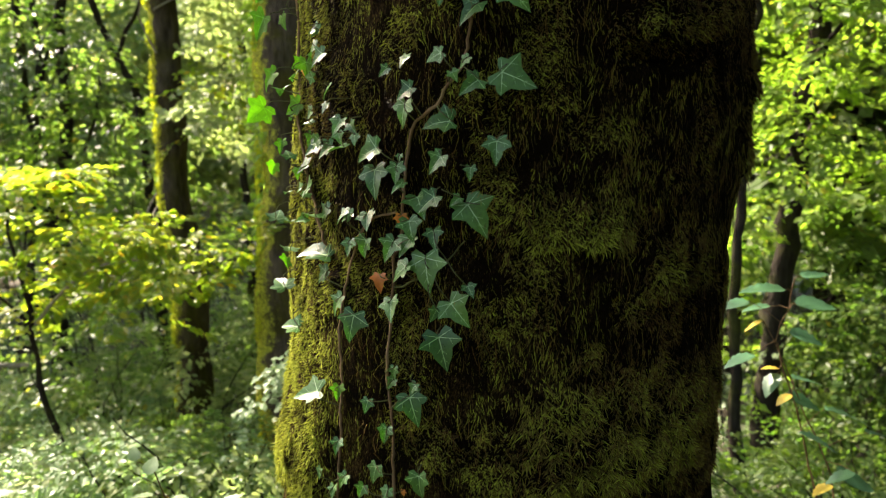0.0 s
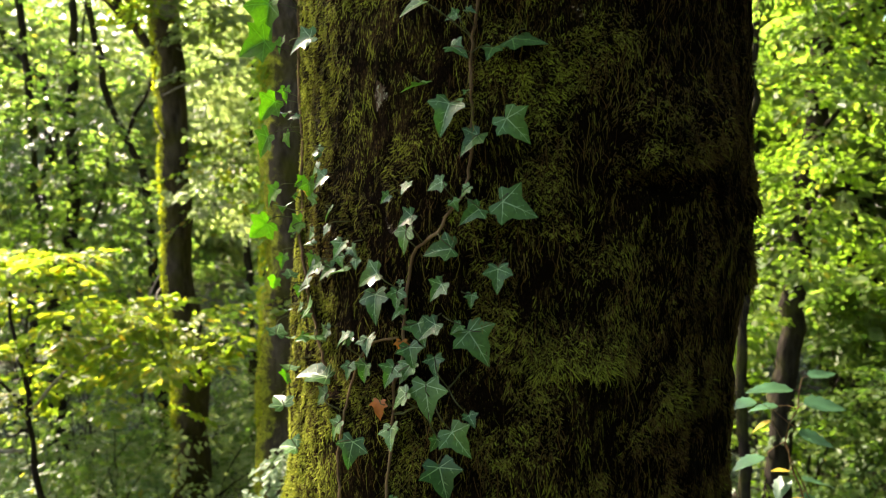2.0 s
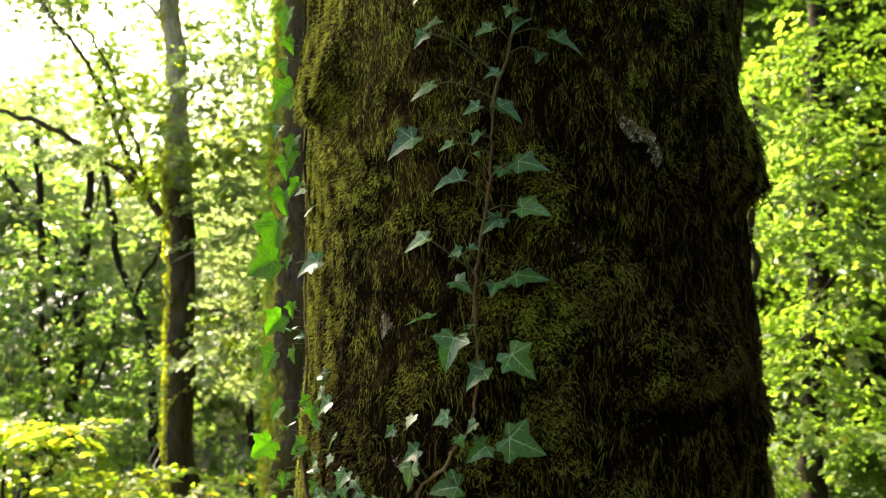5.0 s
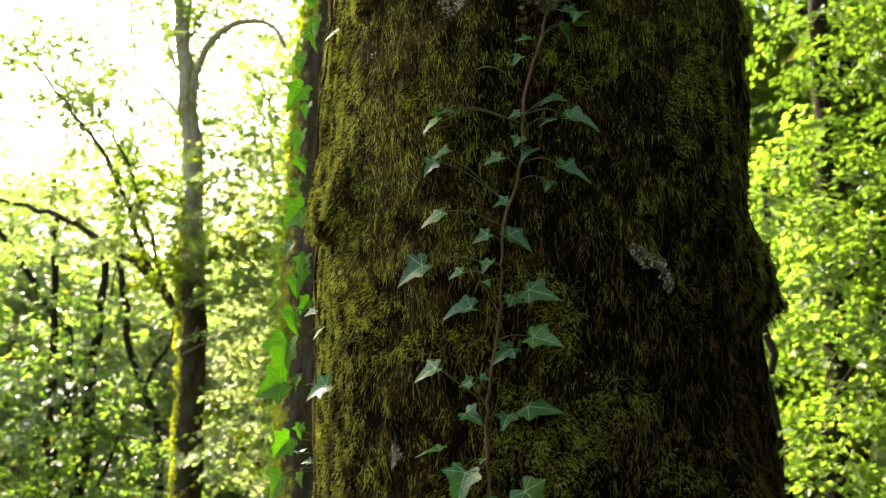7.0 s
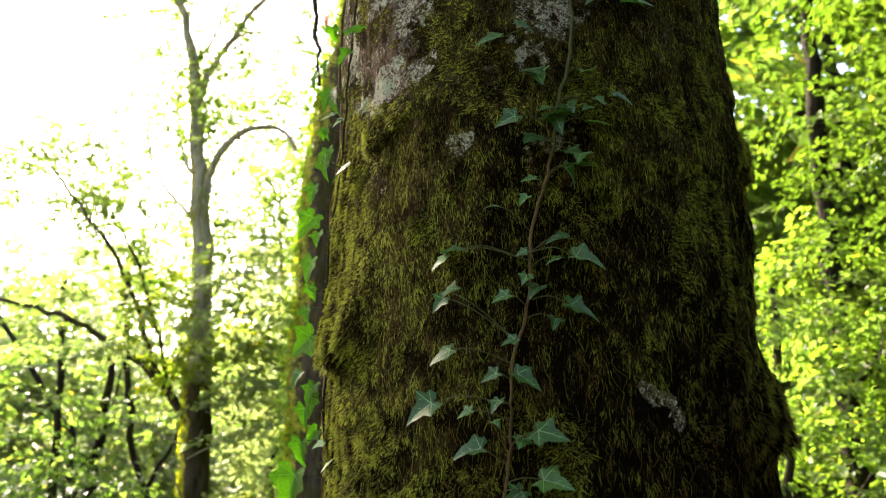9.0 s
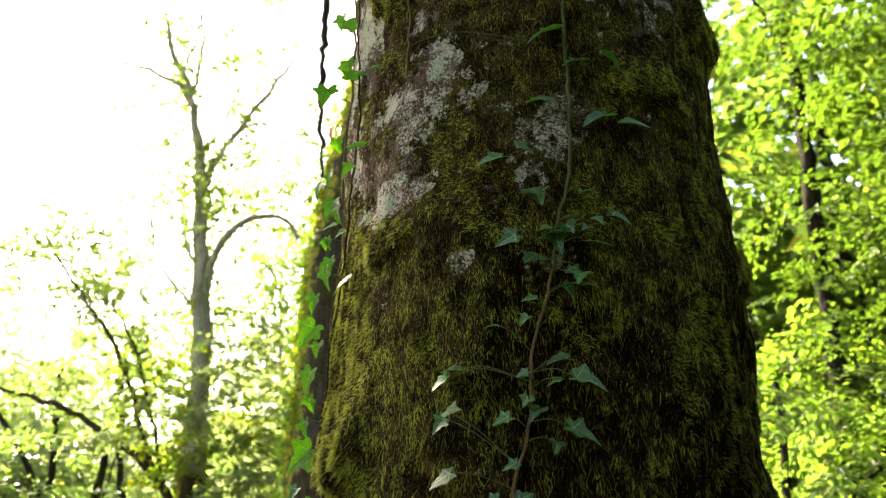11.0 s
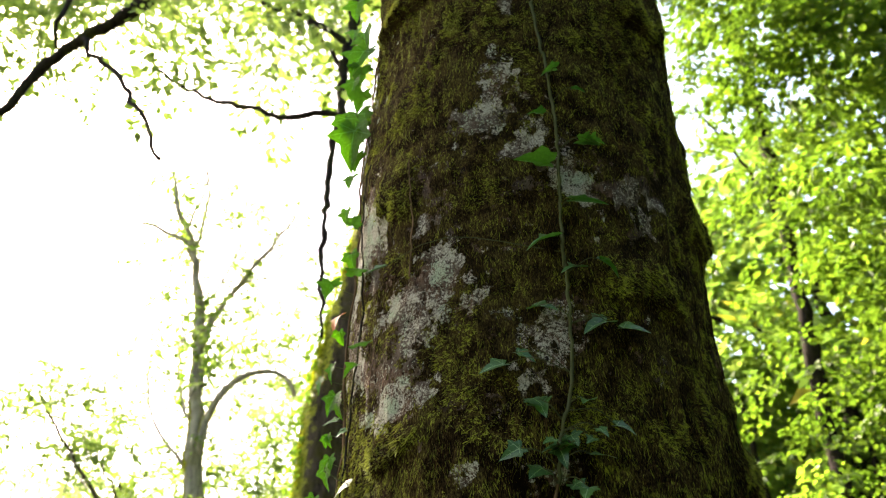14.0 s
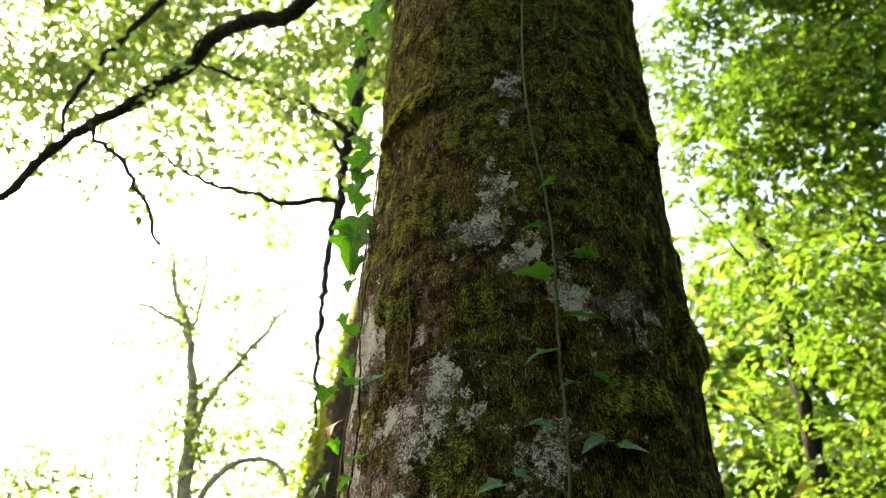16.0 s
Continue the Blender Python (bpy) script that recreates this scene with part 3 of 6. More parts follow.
def build_moss(parent, count):
    """Tufts of moss: each a handful of shoots from one root, curling out and hanging down the bole; leafy on the cushions, stringy elsewhere."""
    g = np.random.default_rng(11)
    th = g.uniform(-90, 92, count)
    z = 0.90 + (4.35 - 0.90) * g.random(count) ** 1.12
    p, a, relief, moss, lichen, cushion = trunk_fields(th, z)
    clump = moss_clumps(p)
    keep = g.random(count) < np.clip(moss * 1.2 - 0.2, 0, 1) * (0.55 + 0.45 * clump - 0.3 * smooth(1.28, 1.08, z) * smooth(-10, 15, th) * (1 - clump))
    th, z, p, a, relief, cushion, clump = (v[keep] for v in (th, z, p, a, relief, cushion, clump))
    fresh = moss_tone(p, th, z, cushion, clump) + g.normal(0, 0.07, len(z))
    leafy = np.clip(smooth(-40, -58, th) * smooth(3.0, 2.4, z) + cushion + 0.9 * smooth(1.22, 1.05, z) * smooth(-10, 15, th) + smooth(0.55, 0.68, value_noise(p, 0.07, 23)), 0, 1)
    tall = 0.6 + 0.8 * g.random(len(z))
    # every tuft grows seven shoots
    th, z, a, relief, cushion, clump, fresh, leafy, tall = (np.repeat(v, 7) for v in (th, z, a, relief, cushion, clump, fresh, leafy, tall))
    p = np.repeat(p, 7, 0)
    n = len(z)
    out = np.stack([np.sin(a), -np.cos(a), 0 * a], 1)
    side = np.stack([np.cos(a), np.sin(a), 0 * a], 1)
    down = np.array([0, 0, -1.0])
    turn = g.uniform(0, 2 * np.pi, n)
    spread = 0.0045 * np.sqrt(g.random(n)) * tall
    root = p + out * (relief - 0.0015)[:, None] + (side * np.cos(turn)[:, None] + down * np.sin(turn)[:, None]) * spread[:, None]
    short = 1 - 0.25 * smooth(2.5, 2.9, z)
    length = short * tall * np.where(g.random(n) < leafy, 0.0035 + 0.0055 * g.random(n), 0.003 + 0.006 * g.random(n) ** 1.5 + 0.012 * (g.random(n) < 0.06)) * (1 + 0.5 * cushion)
    width = (0.00036 + 0.00032 * g.random(n)) * (1 + 0.7 * leafy)
    big = smooth(1.28, 1.08, z) * smooth(-10, 15, th)      # a deep feathery mat low down
    length, width = length * (1 + 0.25 * big), width * (1 + 0.35 * big)
    lift = 0.15 + 0.35 * g.random(n) + leafy * (0.35 + 0.5 * g.random(n))
    lean = 0.9 * (value_noise(p, 0.035, 25) - 0.5)
    d0 = out * lift[:, None] + side * (np.cos(turn) * (0.28 + 0.6 * leafy) + lean * (0.5 + leafy))[:, None] + down * (0.75 - 0.55 * leafy + 0.5 * np.sin(turn) * (0.3 + leafy))[:, None]
    d0 /= np.linalg.norm(d0, axis=1, keepdims=True)
    curl = side * (g.normal(0, 1.0, n) * (0.5 + 0.5 * leafy))[:, None] + down * (0.5 + 0.9 * g.random(n))[:, None] - out * (0.5 * (1 - leafy))[:, None]
    face = np.cross(d0, out + 0.5 * g.normal(size=(n, 3)))
    face /= np.linalg.norm(face, axis=1, keepdims=True) + 1e-9
    mid = root + (d0 * 0.45 + curl * 0.1) * length[:, None]
    v = np.stack([root, mid - face * width[:, None], mid + face * width[:, None], root + (d0 + curl * 0.5) * length[:, None]], 1)
    base = 4 * np.arange(n)[:, None]
    tris = np.concatenate([base + t for t in ([0, 2, 1], [1, 2, 3])])
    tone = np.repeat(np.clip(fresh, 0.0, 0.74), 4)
    # tip also darkens whole shoots between clumps, as painted shade
    tip = np.tile((0.02, 0.5, 0.5, 1.0), n) * np.repeat(0.35 + 0.65 * clump + 0.3 * smooth(2.8, 3.2, z) * (1 - clump), 4)
    ob = part("moss", fast_mesh("moss", v.reshape(-1, 3), tris, [MOSS], floats={"tone": tone, "tip": tip}), parent, "hanging brown and olive moss shoots in tufts")
    tagged(ob, kind="stuff")
    return ob


def build_rootlets(parent, count):
    """Thin dry strands, curled and hanging down the bark from the moss."""
    g = np.random.default_rng(17)
    th, z = g.uniform(-75, 98, count), 0.95 + 2.6 * g.random(count)
    p, a, relief, moss, _, cushion = trunk_fields(th, z)
    bunch = smooth(0.42, 0.62, value_noise(p, 0.06, 31))
    keep = g.random(count) < bunch * np.clip(moss, 0.1, 1) * (1 - 0.7 * smooth(0, -45, th))
    th, z, p, a, relief = (v[keep] for v in (th, z, p, a, relief))
    n = len(z)
    out = np.stack([np.sin(a), -np.cos(a), 0 * a], 1)
    side = np.stack([np.cos(a), np.sin(a), 0 * a], 1)
    length = 0.018 + 0.05 * g.random(n) ** 1.5
    drift, wave, phase = g.normal(0, 0.16, n), g.normal(0, 0.08, n), g.uniform(0, 6.28, n)
    rings = []
    for k, s in enumerate((0.0, 0.2, 0.42, 0.68, 1.0)):
        c = p + out * (relief + 0.006 + 0.010 * np.sin(3.1 * s) * (0.4 + g.random(n)))[:, None]
        c = c + side * ((drift * s + wave * np.sin(phase + 7 * s)) * length)[:, None] - np.array((0, 0, 1.0)) * (s * length)[:, None]
        w = (0.00034 if k < 4 else 0.00012) * side
        rings += [c - w, c + w]
    v = np.stack(rings, 1)
    base = 10 * np.arange(n)[:, None]
    quads = np.concatenate([base + np.array((k, k + 1, k + 3, k + 2)) for k in (0, 2, 4, 6)])
    tone = np.clip(0.10 + g.normal(0, 0.08, n) + 0.16 * smooth(0, -40, th), 0.03, 0.4)
    ob = part("hanging_moss", fast_mesh("hanging_moss", v.reshape(-1, 3), quads, [MOSS], floats={"tone": np.repeat(tone, 10), "tip": np.full(10 * n, 0.9)}), parent, "thin dry brown strands hanging on the bark")
    tagged(ob, kind="stuff")


beech = thing("beech_tree", "huge old beech trunk grown over with moss, lichen and ivy", "tree")
build_bole(beech)
build_moss(beech, 125000)
build_rootlets(beech, 11000)
limb("limb", [(0.2, 1.5, 8.4), (-0.3, 2.3, 7.75), (-1.07, 3.2, 7.23), (-1.57, 3.37, 7.21), (-1.89, 3.53, 7.2), (-2.07, 3.7, 7.11), (-2.58, 3.87, 6.83), (-3.04, 4.03, 6.66), (-3.46, 4.2, 6.24), (-4.3, 4.5, 5.6)], 0.085, 0.025, BARK_DARK, beech, 10, 0.6, 0.08, 0.008, 1, "dark crooked overhanging limb")
limb("limb", [(-3.0, 3.95, 6.66), (-2.95, 3.8, 6.79), (-2.85, 3.8, 7.26), (-2.72, 3.8, 7.68), (-2.5, 3.8, 8.19)], 0.014, 0.03, BARK_DARK, beech, 6, 0.5, 0.08, 0.01, 2)
limb("limb", [(-2.78, 3.9, 6.7), (-2.68, 3.9, 6.53), (-2.5, 3.9, 6.37), (-2.31, 3.9, 6.11), (-2.15, 3.9, 5.86), (-1.98, 3.9, 5.5)], 0.022, 0.015, BARK_DARK, beech, 6, 0.5, 0.06, 0.012, 3)
limb("limb", [(0.3, 1.3, 8.8), (1.0, 1.8, 9.8), (2.2, 2.6, 10.8)], 0.12, 0.04, BARK_DARK, beech, 8, 0.5, 0.15, 0.01, 4)
limb("limb", [(0.25, 1.3, 8.9), (-0.2, 0.6, 10.0), (-0.9, -0.8, 11.0)], 0.12, 0.04, BARK_DARK, beech, 8, 0.5, 0.15, 0.01, 5)
crown("crown", [((-1.9, 4.4, 9.2), (2.2, 1.5, 0.8), 230), ((-0.6, 5.4, 10.2), (1.6, 1.6, 1.0), 120), ((-3.8, 5.0, 10.0), (1.8, 1.5, 0.9), 210), ((-4.4, 5.6, 9.0), (1.0, 0.8, 0.5), 40), ((-1.0, 4.2, 7.7), (0.8, 0.6, 0.4), 18), ((-2.3, 4.0, 6.9), (0.4, 0.3, 0.2), 8), ((-1.6, 4.3, 6.65), (0.4, 0.25, 0.18), 8), ((-1.2, 4.3, 7.15), (0.5, 0.3, 0.25), 12), ((1.4, 2.6, 11.3), (2.2, 2.0, 1.0), 130)], CANOPY, beech, 31, 0.75, 0.74)


# ---- ivy ----
def ivy_blade(seed, lobes, arch, fold):
    """A five-lobed ivy leaf, 1 across, its stalk at the origin and its tip along +y, with raised pale veins."""
    g = np.random.default_rng(seed)
    half = [(0.10, -0.10), (0.23, -0.16), (0.36, -0.10), (0.36 - 0.05 * lobes, 0.04), (0.45, 0.13), (0.52, 0.26), (0.39, 0.32), (0.29 - 0.07 * lobes, 0.39), (0.23 - 0.02 * lobes, 0.56), (0.10, 0.77)]
    half = [(px * (1 + g.normal(0, 0.05)), py + g.normal(0, 0.02)) for px, py in half]
    left = [(-px * (1 + g.normal(0, 0.05)), py + g.normal(0, 0.02)) for px, py in half]
    rim = [(0.0, 0.0)] + half + [(0.02 * g.normal(), 0.92)] + left[::-1]
    hub = np.array((0.0, 0.06))

    def lifted(q, raised=0.0):
        px, py = q
        return (px, py, fold * abs(px) - arch * (py - 0.1) ** 2 - 0.35 * arch * px * px + 0.02 * math.sin(9 * px + seed) + raised)

    n = len(rim)
    verts = [lifted(hub)]
    for s in (0.45, 1.0):
        verts += [lifted(hub + (np.array(q) - hub) * s) for q in rim]
    tris = []
    for k in range(n):
        m = (k + 1) % n
        tris.append((0, 1 + k, 1 + m))
        tris += [(1 + k, 1 + n + k, 1 + n + m), (1 + k, 1 + n + m, 1 + m)]
    slots = [0] * len(tris)

    def vein(a, b, w):
        a, b = np.asarray(a, float), np.asarray(b, float)
        d = (b - a) / np.linalg.norm(b - a)
        s = np.array((-d[1], d[0])) * w
        first = len(verts)
        for u in (0.0, 0.5, 1.0):
            q = a + (b - a) * u
            verts.extend([lifted(q + s * (1 - 0.7 * u), 0.014), lifted(q - s * (1 - 0.7 * u), 0.014)])
        for u in (0, 2):
            i = first + u
            tris.extend([(i + 1, i + 3, i + 2), (i + 1, i + 2, i)])
            slots.extend([1, 1])

    tip, r1, l1 = np.array(rim[n // 2]), np.array(rim[6]), np.array(rim[n - 6])
    vein(hub, hub + (tip - hub) * 0.95, 0.015)
    for q in (r1, l1):
        vein(hub, hub + (q - hub) * 0.93, 0.012)
        vein(hub + (q - hub) * 0.45, hub + (q - hub) * 0.45 + np.array((0.10 * np.sign(q[0]) * 0.4, 0.15)), 0.007)
    for q in (rim[3], rim[n - 3]):
        vein(hub, hub + (np.array(q) - hub) * 0.9, 0.009)
    for u, s in ((0.30, 1), (0.38, -1), (0.55, 1), (0.62, -1)):
        a = hub + (tip - hub) * u
        vein(a, a + np.array((0.15 * s * (1.15 - u), 0.13)), 0.006)
    return np.array(verts), np.array(tris), slots


IVY_MESHES, BACKLIT_MESHES, DEAD_MESHES = [], [], []
for k in range(7):
    v, f, slots = ivy_blade(k + 1, 0.3 + 0.25 * (k % 4), 0.22 + 0.14 * (k % 3), 0.12 + 0.11 * ((k * 3) % 4))
    IVY_MESHES.append(fast_mesh("ivy_leaf", v, f, [IVY, IVY_VEIN], slots))
    BACKLIT_MESHES.append(fast_mesh("backlit_ivy_leaf", v, f, [BACKLIT_IVY, BACKLIT_VEIN], slots))
for k in range(2):
    v, f, slots = ivy_blade(k + 20, 0.6, 0.9, 0.3)
    DEAD_MESHES.append(fast_mesh("dead_leaf", v, f, [DEAD, DEAD], slots))


def on_bole(theta, z, lift=0.0):
    p, a, relief, _, _, _ = trunk_fields(np.array([float(theta)]), np.array([float(z)]))
    out = np.array((math.sin(a[0]), -math.cos(a[0]), 0.0))
    return p[0] + out * (relief[0] + lift), out


STEMS = {}


def ivy_stem(vine, points, r0, r1, mat, name="stem"):
    """A climbing stem along (degrees round, height) pairs, hugging the bark."""
    pts = np.array(points, float)
    dense = bend(np.column_stack([pts[:, 0] * 0.0075, pts[:, 1], 0 * pts[:, 0]]), 0.012, 0.0012, len(points))
    line = np.array([on_bole(q[0] / 0.0075, q[1], 0.005)[0] for q in dense])
    v, f = tube(line, np.linspace(r0, r1, len(line)), 8, 0.5, len(points))
    STEMS.setdefault(vine.name, []).append(line)
    return part(name, fast_mesh(name, v, f, [mat]), vine)


leaf_rng = np.random.default_rng(5)


def ivy_leaf(vine, theta, z, lift, size, tip, kind):
    """One leaf: where on the bole, how far off it, how wide, where its tip points (degrees from down, to the right), and how it is held."""
    g = leaf_rng
    lift = lift + {"n": 0.022, "k": 0.03, "p": 0.028, "e": 0.012, "d": 0.02}[kind] * (0.7 + 0.6 * g.random())
    place, out = on_bole(theta, z, lift)
    right = np.array((math.cos(radians(theta)), math.sin(radians(theta)), 0))
    up, view = np.array((0, 0, 1.0)), np.array((-0.05, -1.0, 0.0))
    if kind == "e":
        right, normal = np.array((1.0, 0.1, 0)), view * 0.85 + up * 0.08 + np.array((-0.45, 0, 0))
    elif kind == "p":
        normal = view * 0.42 + up * 0.86 + np.array((0.10, 0, 0)) if z < 1.9 else view * 0.75 + up * 0.55 + np.array((-0.25, 0, 0))
    elif kind == "k":
        normal = out * 0.3 + up * 1.0
    else:
        high = float(smooth(1.6, 2.4, z))
        normal = out * (0.8 - 0.2 * high) + up * (0.5 + 0.25 * high)
    normal = normal + g.normal(0, 0.2, 3)
    normal /= np.linalg.norm(normal)
    a = radians(tip)
    along = right * math.sin(a) - up * math.cos(a)
    along = along - normal * (along @ normal)
    along /= np.linalg.norm(along)
    side = np.cross(along, normal)
    # edge leaves take the copy coloured as backlit
    mesh = (DEAD_MESHES if kind == "d" else BACKLIT_MESHES if kind == "e" else IVY_MESHES)[g.integers(2 if kind == "d" else 7)]
    ob = new("dead_leaf" if kind == "d" else "leaf", mesh)
    s = size * (0.92 if kind != "e" or 2.5 < z < 3.3 else 1.1 if z < 2.5 else 1.3)
    m = Matrix((side, along, normal)).transposed().to_4x4()
    base = place - along * (0.33 * s)
    ob.parent = vine
    held = Matrix.Translation(base) @ m @ Matrix.Diagonal((s, s, s, 1))
    ob.matrix_world = held
    if kind == "d":
        tagged(ob, "withered orange-brown leaf")
    elif kind == "p":
        tagged(ob, "glossy leaf turned up to the sky")
    elif kind == "e":
        tagged(ob, "bright green edge leaf, backlight put into its colour")
    lines = STEMS[vine.name]
    spots = np.concatenate(lines)
    near = spots[np.argmin(np.linalg.norm((spots - base) * (1, 1, 0.8) - np.array((0, 0, -0.01)), axis=1))]
    span = np.linalg.norm(near - base)
    if span > 0.055 and z < 1.9:      # the stalk dips into the moss
        near = on_bole(theta + 2 * g.normal(), z + 0.02, -0.004)[0] + (near - base) * 0.1
        span = np.linalg.norm(near - base)
    mid = (near + base) / 2 + out * (0.012 + 0.12 * span) + up * 0.08 * span
    c = bend([near, mid, base - along * 0.01 * s, base + along * 0.05 * s], max(span / 8, 0.006))
    v, f = tube(c, np.linspace(0.0011, 0.0008, len(c)), 5)
    stalk = new("petiole", fast_mesh("petiole", v, f, [VINE_GREEN]))
    stalk.parent = ob
    stalk.matrix_parent_inverse = held.inverted()
    return ob


middle_vine = thing("ivy_vine", "ivy climbing the mossy trunk with lobed dark green leaves", "ivy", "ivy on the beech")
left_vine = thing("ivy_vine", "ivy on the trunk's edge with sunlit and glossy leaves", "ivy", "ivy on the beech")
MIDDLE_PATH = [(-20, -0.05), (-24, 0.7), (-25.8, 1.04), (-28.8, 1.16), (-29, 1.24), (-28.9, 1.36), (-27.5, 1.45), (-26.4, 1.55), (-21, 1.585), (-18.7, 1.62), (-15.6, 1.66), (-15.4, 1.75), (-15.4, 1.84), (-14.0, 1.93), (-11.9, 2.02), (-11.1, 2.13), (-10.2, 2.17), (-7, 2.25), (-6, 2.36), (-3.4, 2.42), (-0.5, 2.5), (1.4, 2.59), (4.6, 2.67), (6.4, 2.82), (6.2, 2.96), (6.4, 3.1), (6.4, 3.25), (4.9, 3.39), (2.2, 3.54), (0.4, 3.73), (0.6, 3.93), (1.5, 4.2), (0.5, 4.6)]
ivy_stem(middle_vine, MIDDLE_PATH[:21], 0.0022, 0.0028, VINE_WOOD)
ivy_stem(middle_vine, MIDDLE_PATH[20:], 0.0034, 0.0042, VINE_GREEN)
ivy_stem(middle_vine, [(-40, 0.2), (-40.4, 0.93), (-40.7, 1.11), (-43, 1.22), (-41, 1.33), (-36, 1.40), (-29, 1.42)], 0.0028, 0.002, VINE_WOOD)
ivy_stem(middle_vine, [(-28.6, 1.30), (-20, 1.33), (-14, 1.38)], 0.0018, 0.0012, VINE_GREEN, "shoot")
ivy_stem(left_vine, [(-50, 1.32), (-56, 1.40), (-62, 1.48), (-66, 1.55), (-72, 1.7), (-77, 1.83), (-78, 1.95), (-80, 2.11), (-80, 2.36), (-80, 2.67), (-80, 2.87), (-80, 3.06), (-78, 3.3), (-79, 3.48), (-81, 3.76), (-83, 3.98), (-84, 4.3), (-84, 4.7)], 0.0030, 0.0028, VINE_WOOD)
ivy_stem(left_vine, [(-77, 2.05), (-76, 2.2), (-74, 2.45), (-70, 2.62), (-66, 2.75), (-62, 2.9), (-60, 3.05), (-64, 3.2), (-61.3, 3.33)], 0.0028, 0.0022, BARK_DARK)
ivy_stem(left_vine, [(-38.5, 3.24), (-36.6, 3.11), (-36.9, 3.02), (-37.4, 2.95)], 0.0016, 0.002, VINE_WOOD, "aerial_root")

ivy_leaf(middle_vine, -38.6, 0.956, 0.0, 0.028, 10, 'n')
ivy_leaf(middle_vine, -26.2, 0.972, 0.0, 0.029, -10, 'n')
ivy_leaf(middle_vine, -31.0, 0.974, 0.0, 0.029, -20, 'n')
ivy_leaf(middle_vine, -42.7, 0.976, 0.0, 0.026, -10, 'n')
ivy_leaf(middle_vine, -36.5, 0.977, 0.0, 0.032, -20, 'n')
ivy_leaf(middle_vine, -22.5, 0.978, 0.0, 0.013, 0, 'd')
ivy_leaf(middle_vine, -18.5, 1.003, 0.0, 0.047, 5, 'n')
ivy_leaf(middle_vine, -28.5, 1.005, 0.0, 0.038, -10, 'n')
ivy_leaf(middle_vine, -39.3, 1.026, 0.0, 0.03, 0, 'n')
ivy_leaf(middle_vine, -27.1, 1.069, 0.0, 0.032, -10, 'n')
ivy_leaf(middle_vine, -47.6, 1.102, 0.0, 0.066, -42, 'p')
ivy_leaf(middle_vine, -31.5, 1.111, 0.0, 0.028, -10, 'n')
ivy_leaf(middle_vine, -40.8, 1.114, 0.0, 0.025, 0, 'e')
ivy_leaf(middle_vine, -21.1, 1.122, 0.0, 0.06, 20, 'n')
ivy_leaf(middle_vine, -21.7, 1.148, 0.0, 0.025, -20, 'n')
ivy_leaf(middle_vine, -26.6, 1.152, 0, 0.024, -30, 'n')
ivy_leaf(middle_vine, -25.8, 1.171, 0.0, 0.026, 0, 'n')
ivy_leaf(left_vine, -62.8, 1.187, 0.0, 0.051, -50, 'p')
ivy_leaf(middle_vine, -16.5, 1.215, 0, 0.069, 15, 'n')
ivy_leaf(middle_vine, -37.0, 1.235, 0.0, 0.058, -10, 'n')
ivy_leaf(left_vine, -69.2, 1.256, 0.0, 0.057, -50, 'p')
ivy_leaf(middle_vine, -41.9, 1.262, 0.0, 0.044, -20, 'n')
ivy_leaf(middle_vine, -18.6, 1.267, 0, 0.028, -30, 'n')
ivy_leaf(middle_vine, -27.9, 1.271, 0, 0.047, 20, 'n')
ivy_leaf(middle_vine, -14.1, 1.274, 0.0, 0.06, 40, 'n')
ivy_leaf(left_vine, -76.1, 1.283, 0.0, 0.034, -30, 'e')
ivy_leaf(middle_vine, -49.2, 1.298, 0.0, 0.041, -40, 'n')
ivy_leaf(middle_vine, -49.2, 1.3, 0.0, 0.035, -40, 'n')
ivy_leaf(middle_vine, -11.8, 1.308, 0.0, 0.028, 20, 'n')
ivy_leaf(middle_vine, -30.9, 1.312, 0.0, 0.033, 0, 'd')
ivy_leaf(left_vine, -64.0, 1.327, 0.0, 0.042, -50, 'p')
ivy_leaf(middle_vine, -25.9, 1.333, 0.0, 0.045, -40, 'n')
ivy_leaf(left_vine, -52.4, 1.334, 0.0, 0.088, -45, 'p')
ivy_leaf(middle_vine, -21.0, 1.336, 0.0, 0.071, 10, 'n')
ivy_leaf(middle_vine, -40.5, 1.358, 0.0, 0.034, 0, 'n')
ivy_leaf(middle_vine, -34.9, 1.365, 0, 0.042, -20, 'n')
ivy_leaf(left_vine, -80.1, 1.369, 0.005, 0.048, -60, 'p')
ivy_leaf(middle_vine, -25.9, 1.371, 0.0, 0.045, -20, 'n')
ivy_leaf(left_vine, -69.3, 1.372, 0.0, 0.026, -50, 'p')
ivy_leaf(left_vine, -59.7, 1.384, 0.0, 0.027, -40, 'p')
ivy_leaf(middle_vine, -19.9, 1.388, 0.0, 0.039, 10, 'n')
ivy_leaf(middle_vine, -50.0, 1.403, 0.0, 0.047, -40, 'p')
ivy_leaf(middle_vine, -27.6, 1.408, 0, 0.028, 0, 'd')
ivy_leaf(middle_vine, -12.2, 1.422, 0.0, 0.076, 30, 'n')
ivy_leaf(left_vine, -65.1, 1.429, 0.0, 0.023, -50, 'p')
ivy_leaf(left_vine, -57.3, 1.431, 0.0, 0.026, -40, 'p')
ivy_leaf(middle_vine, -23.3, 1.437, 0.0, 0.054, 20, 'n')
ivy_leaf(middle_vine, -15.7, 1.445, 0, 0.024, -40, 'n')
ivy_leaf(left_vine, -79.1, 1.463, 0.021, 0.029, -30, 'e')
ivy_leaf(left_vine, -66.2, 1.463, 0.0, 0.023, 0, 'e')
ivy_leaf(middle_vine, -33.7, 1.472, 0.0, 0.061, 10, 'n')
ivy_leaf(middle_vine, -13.4, 1.488, 0.0, 0.026, 0, 'n')
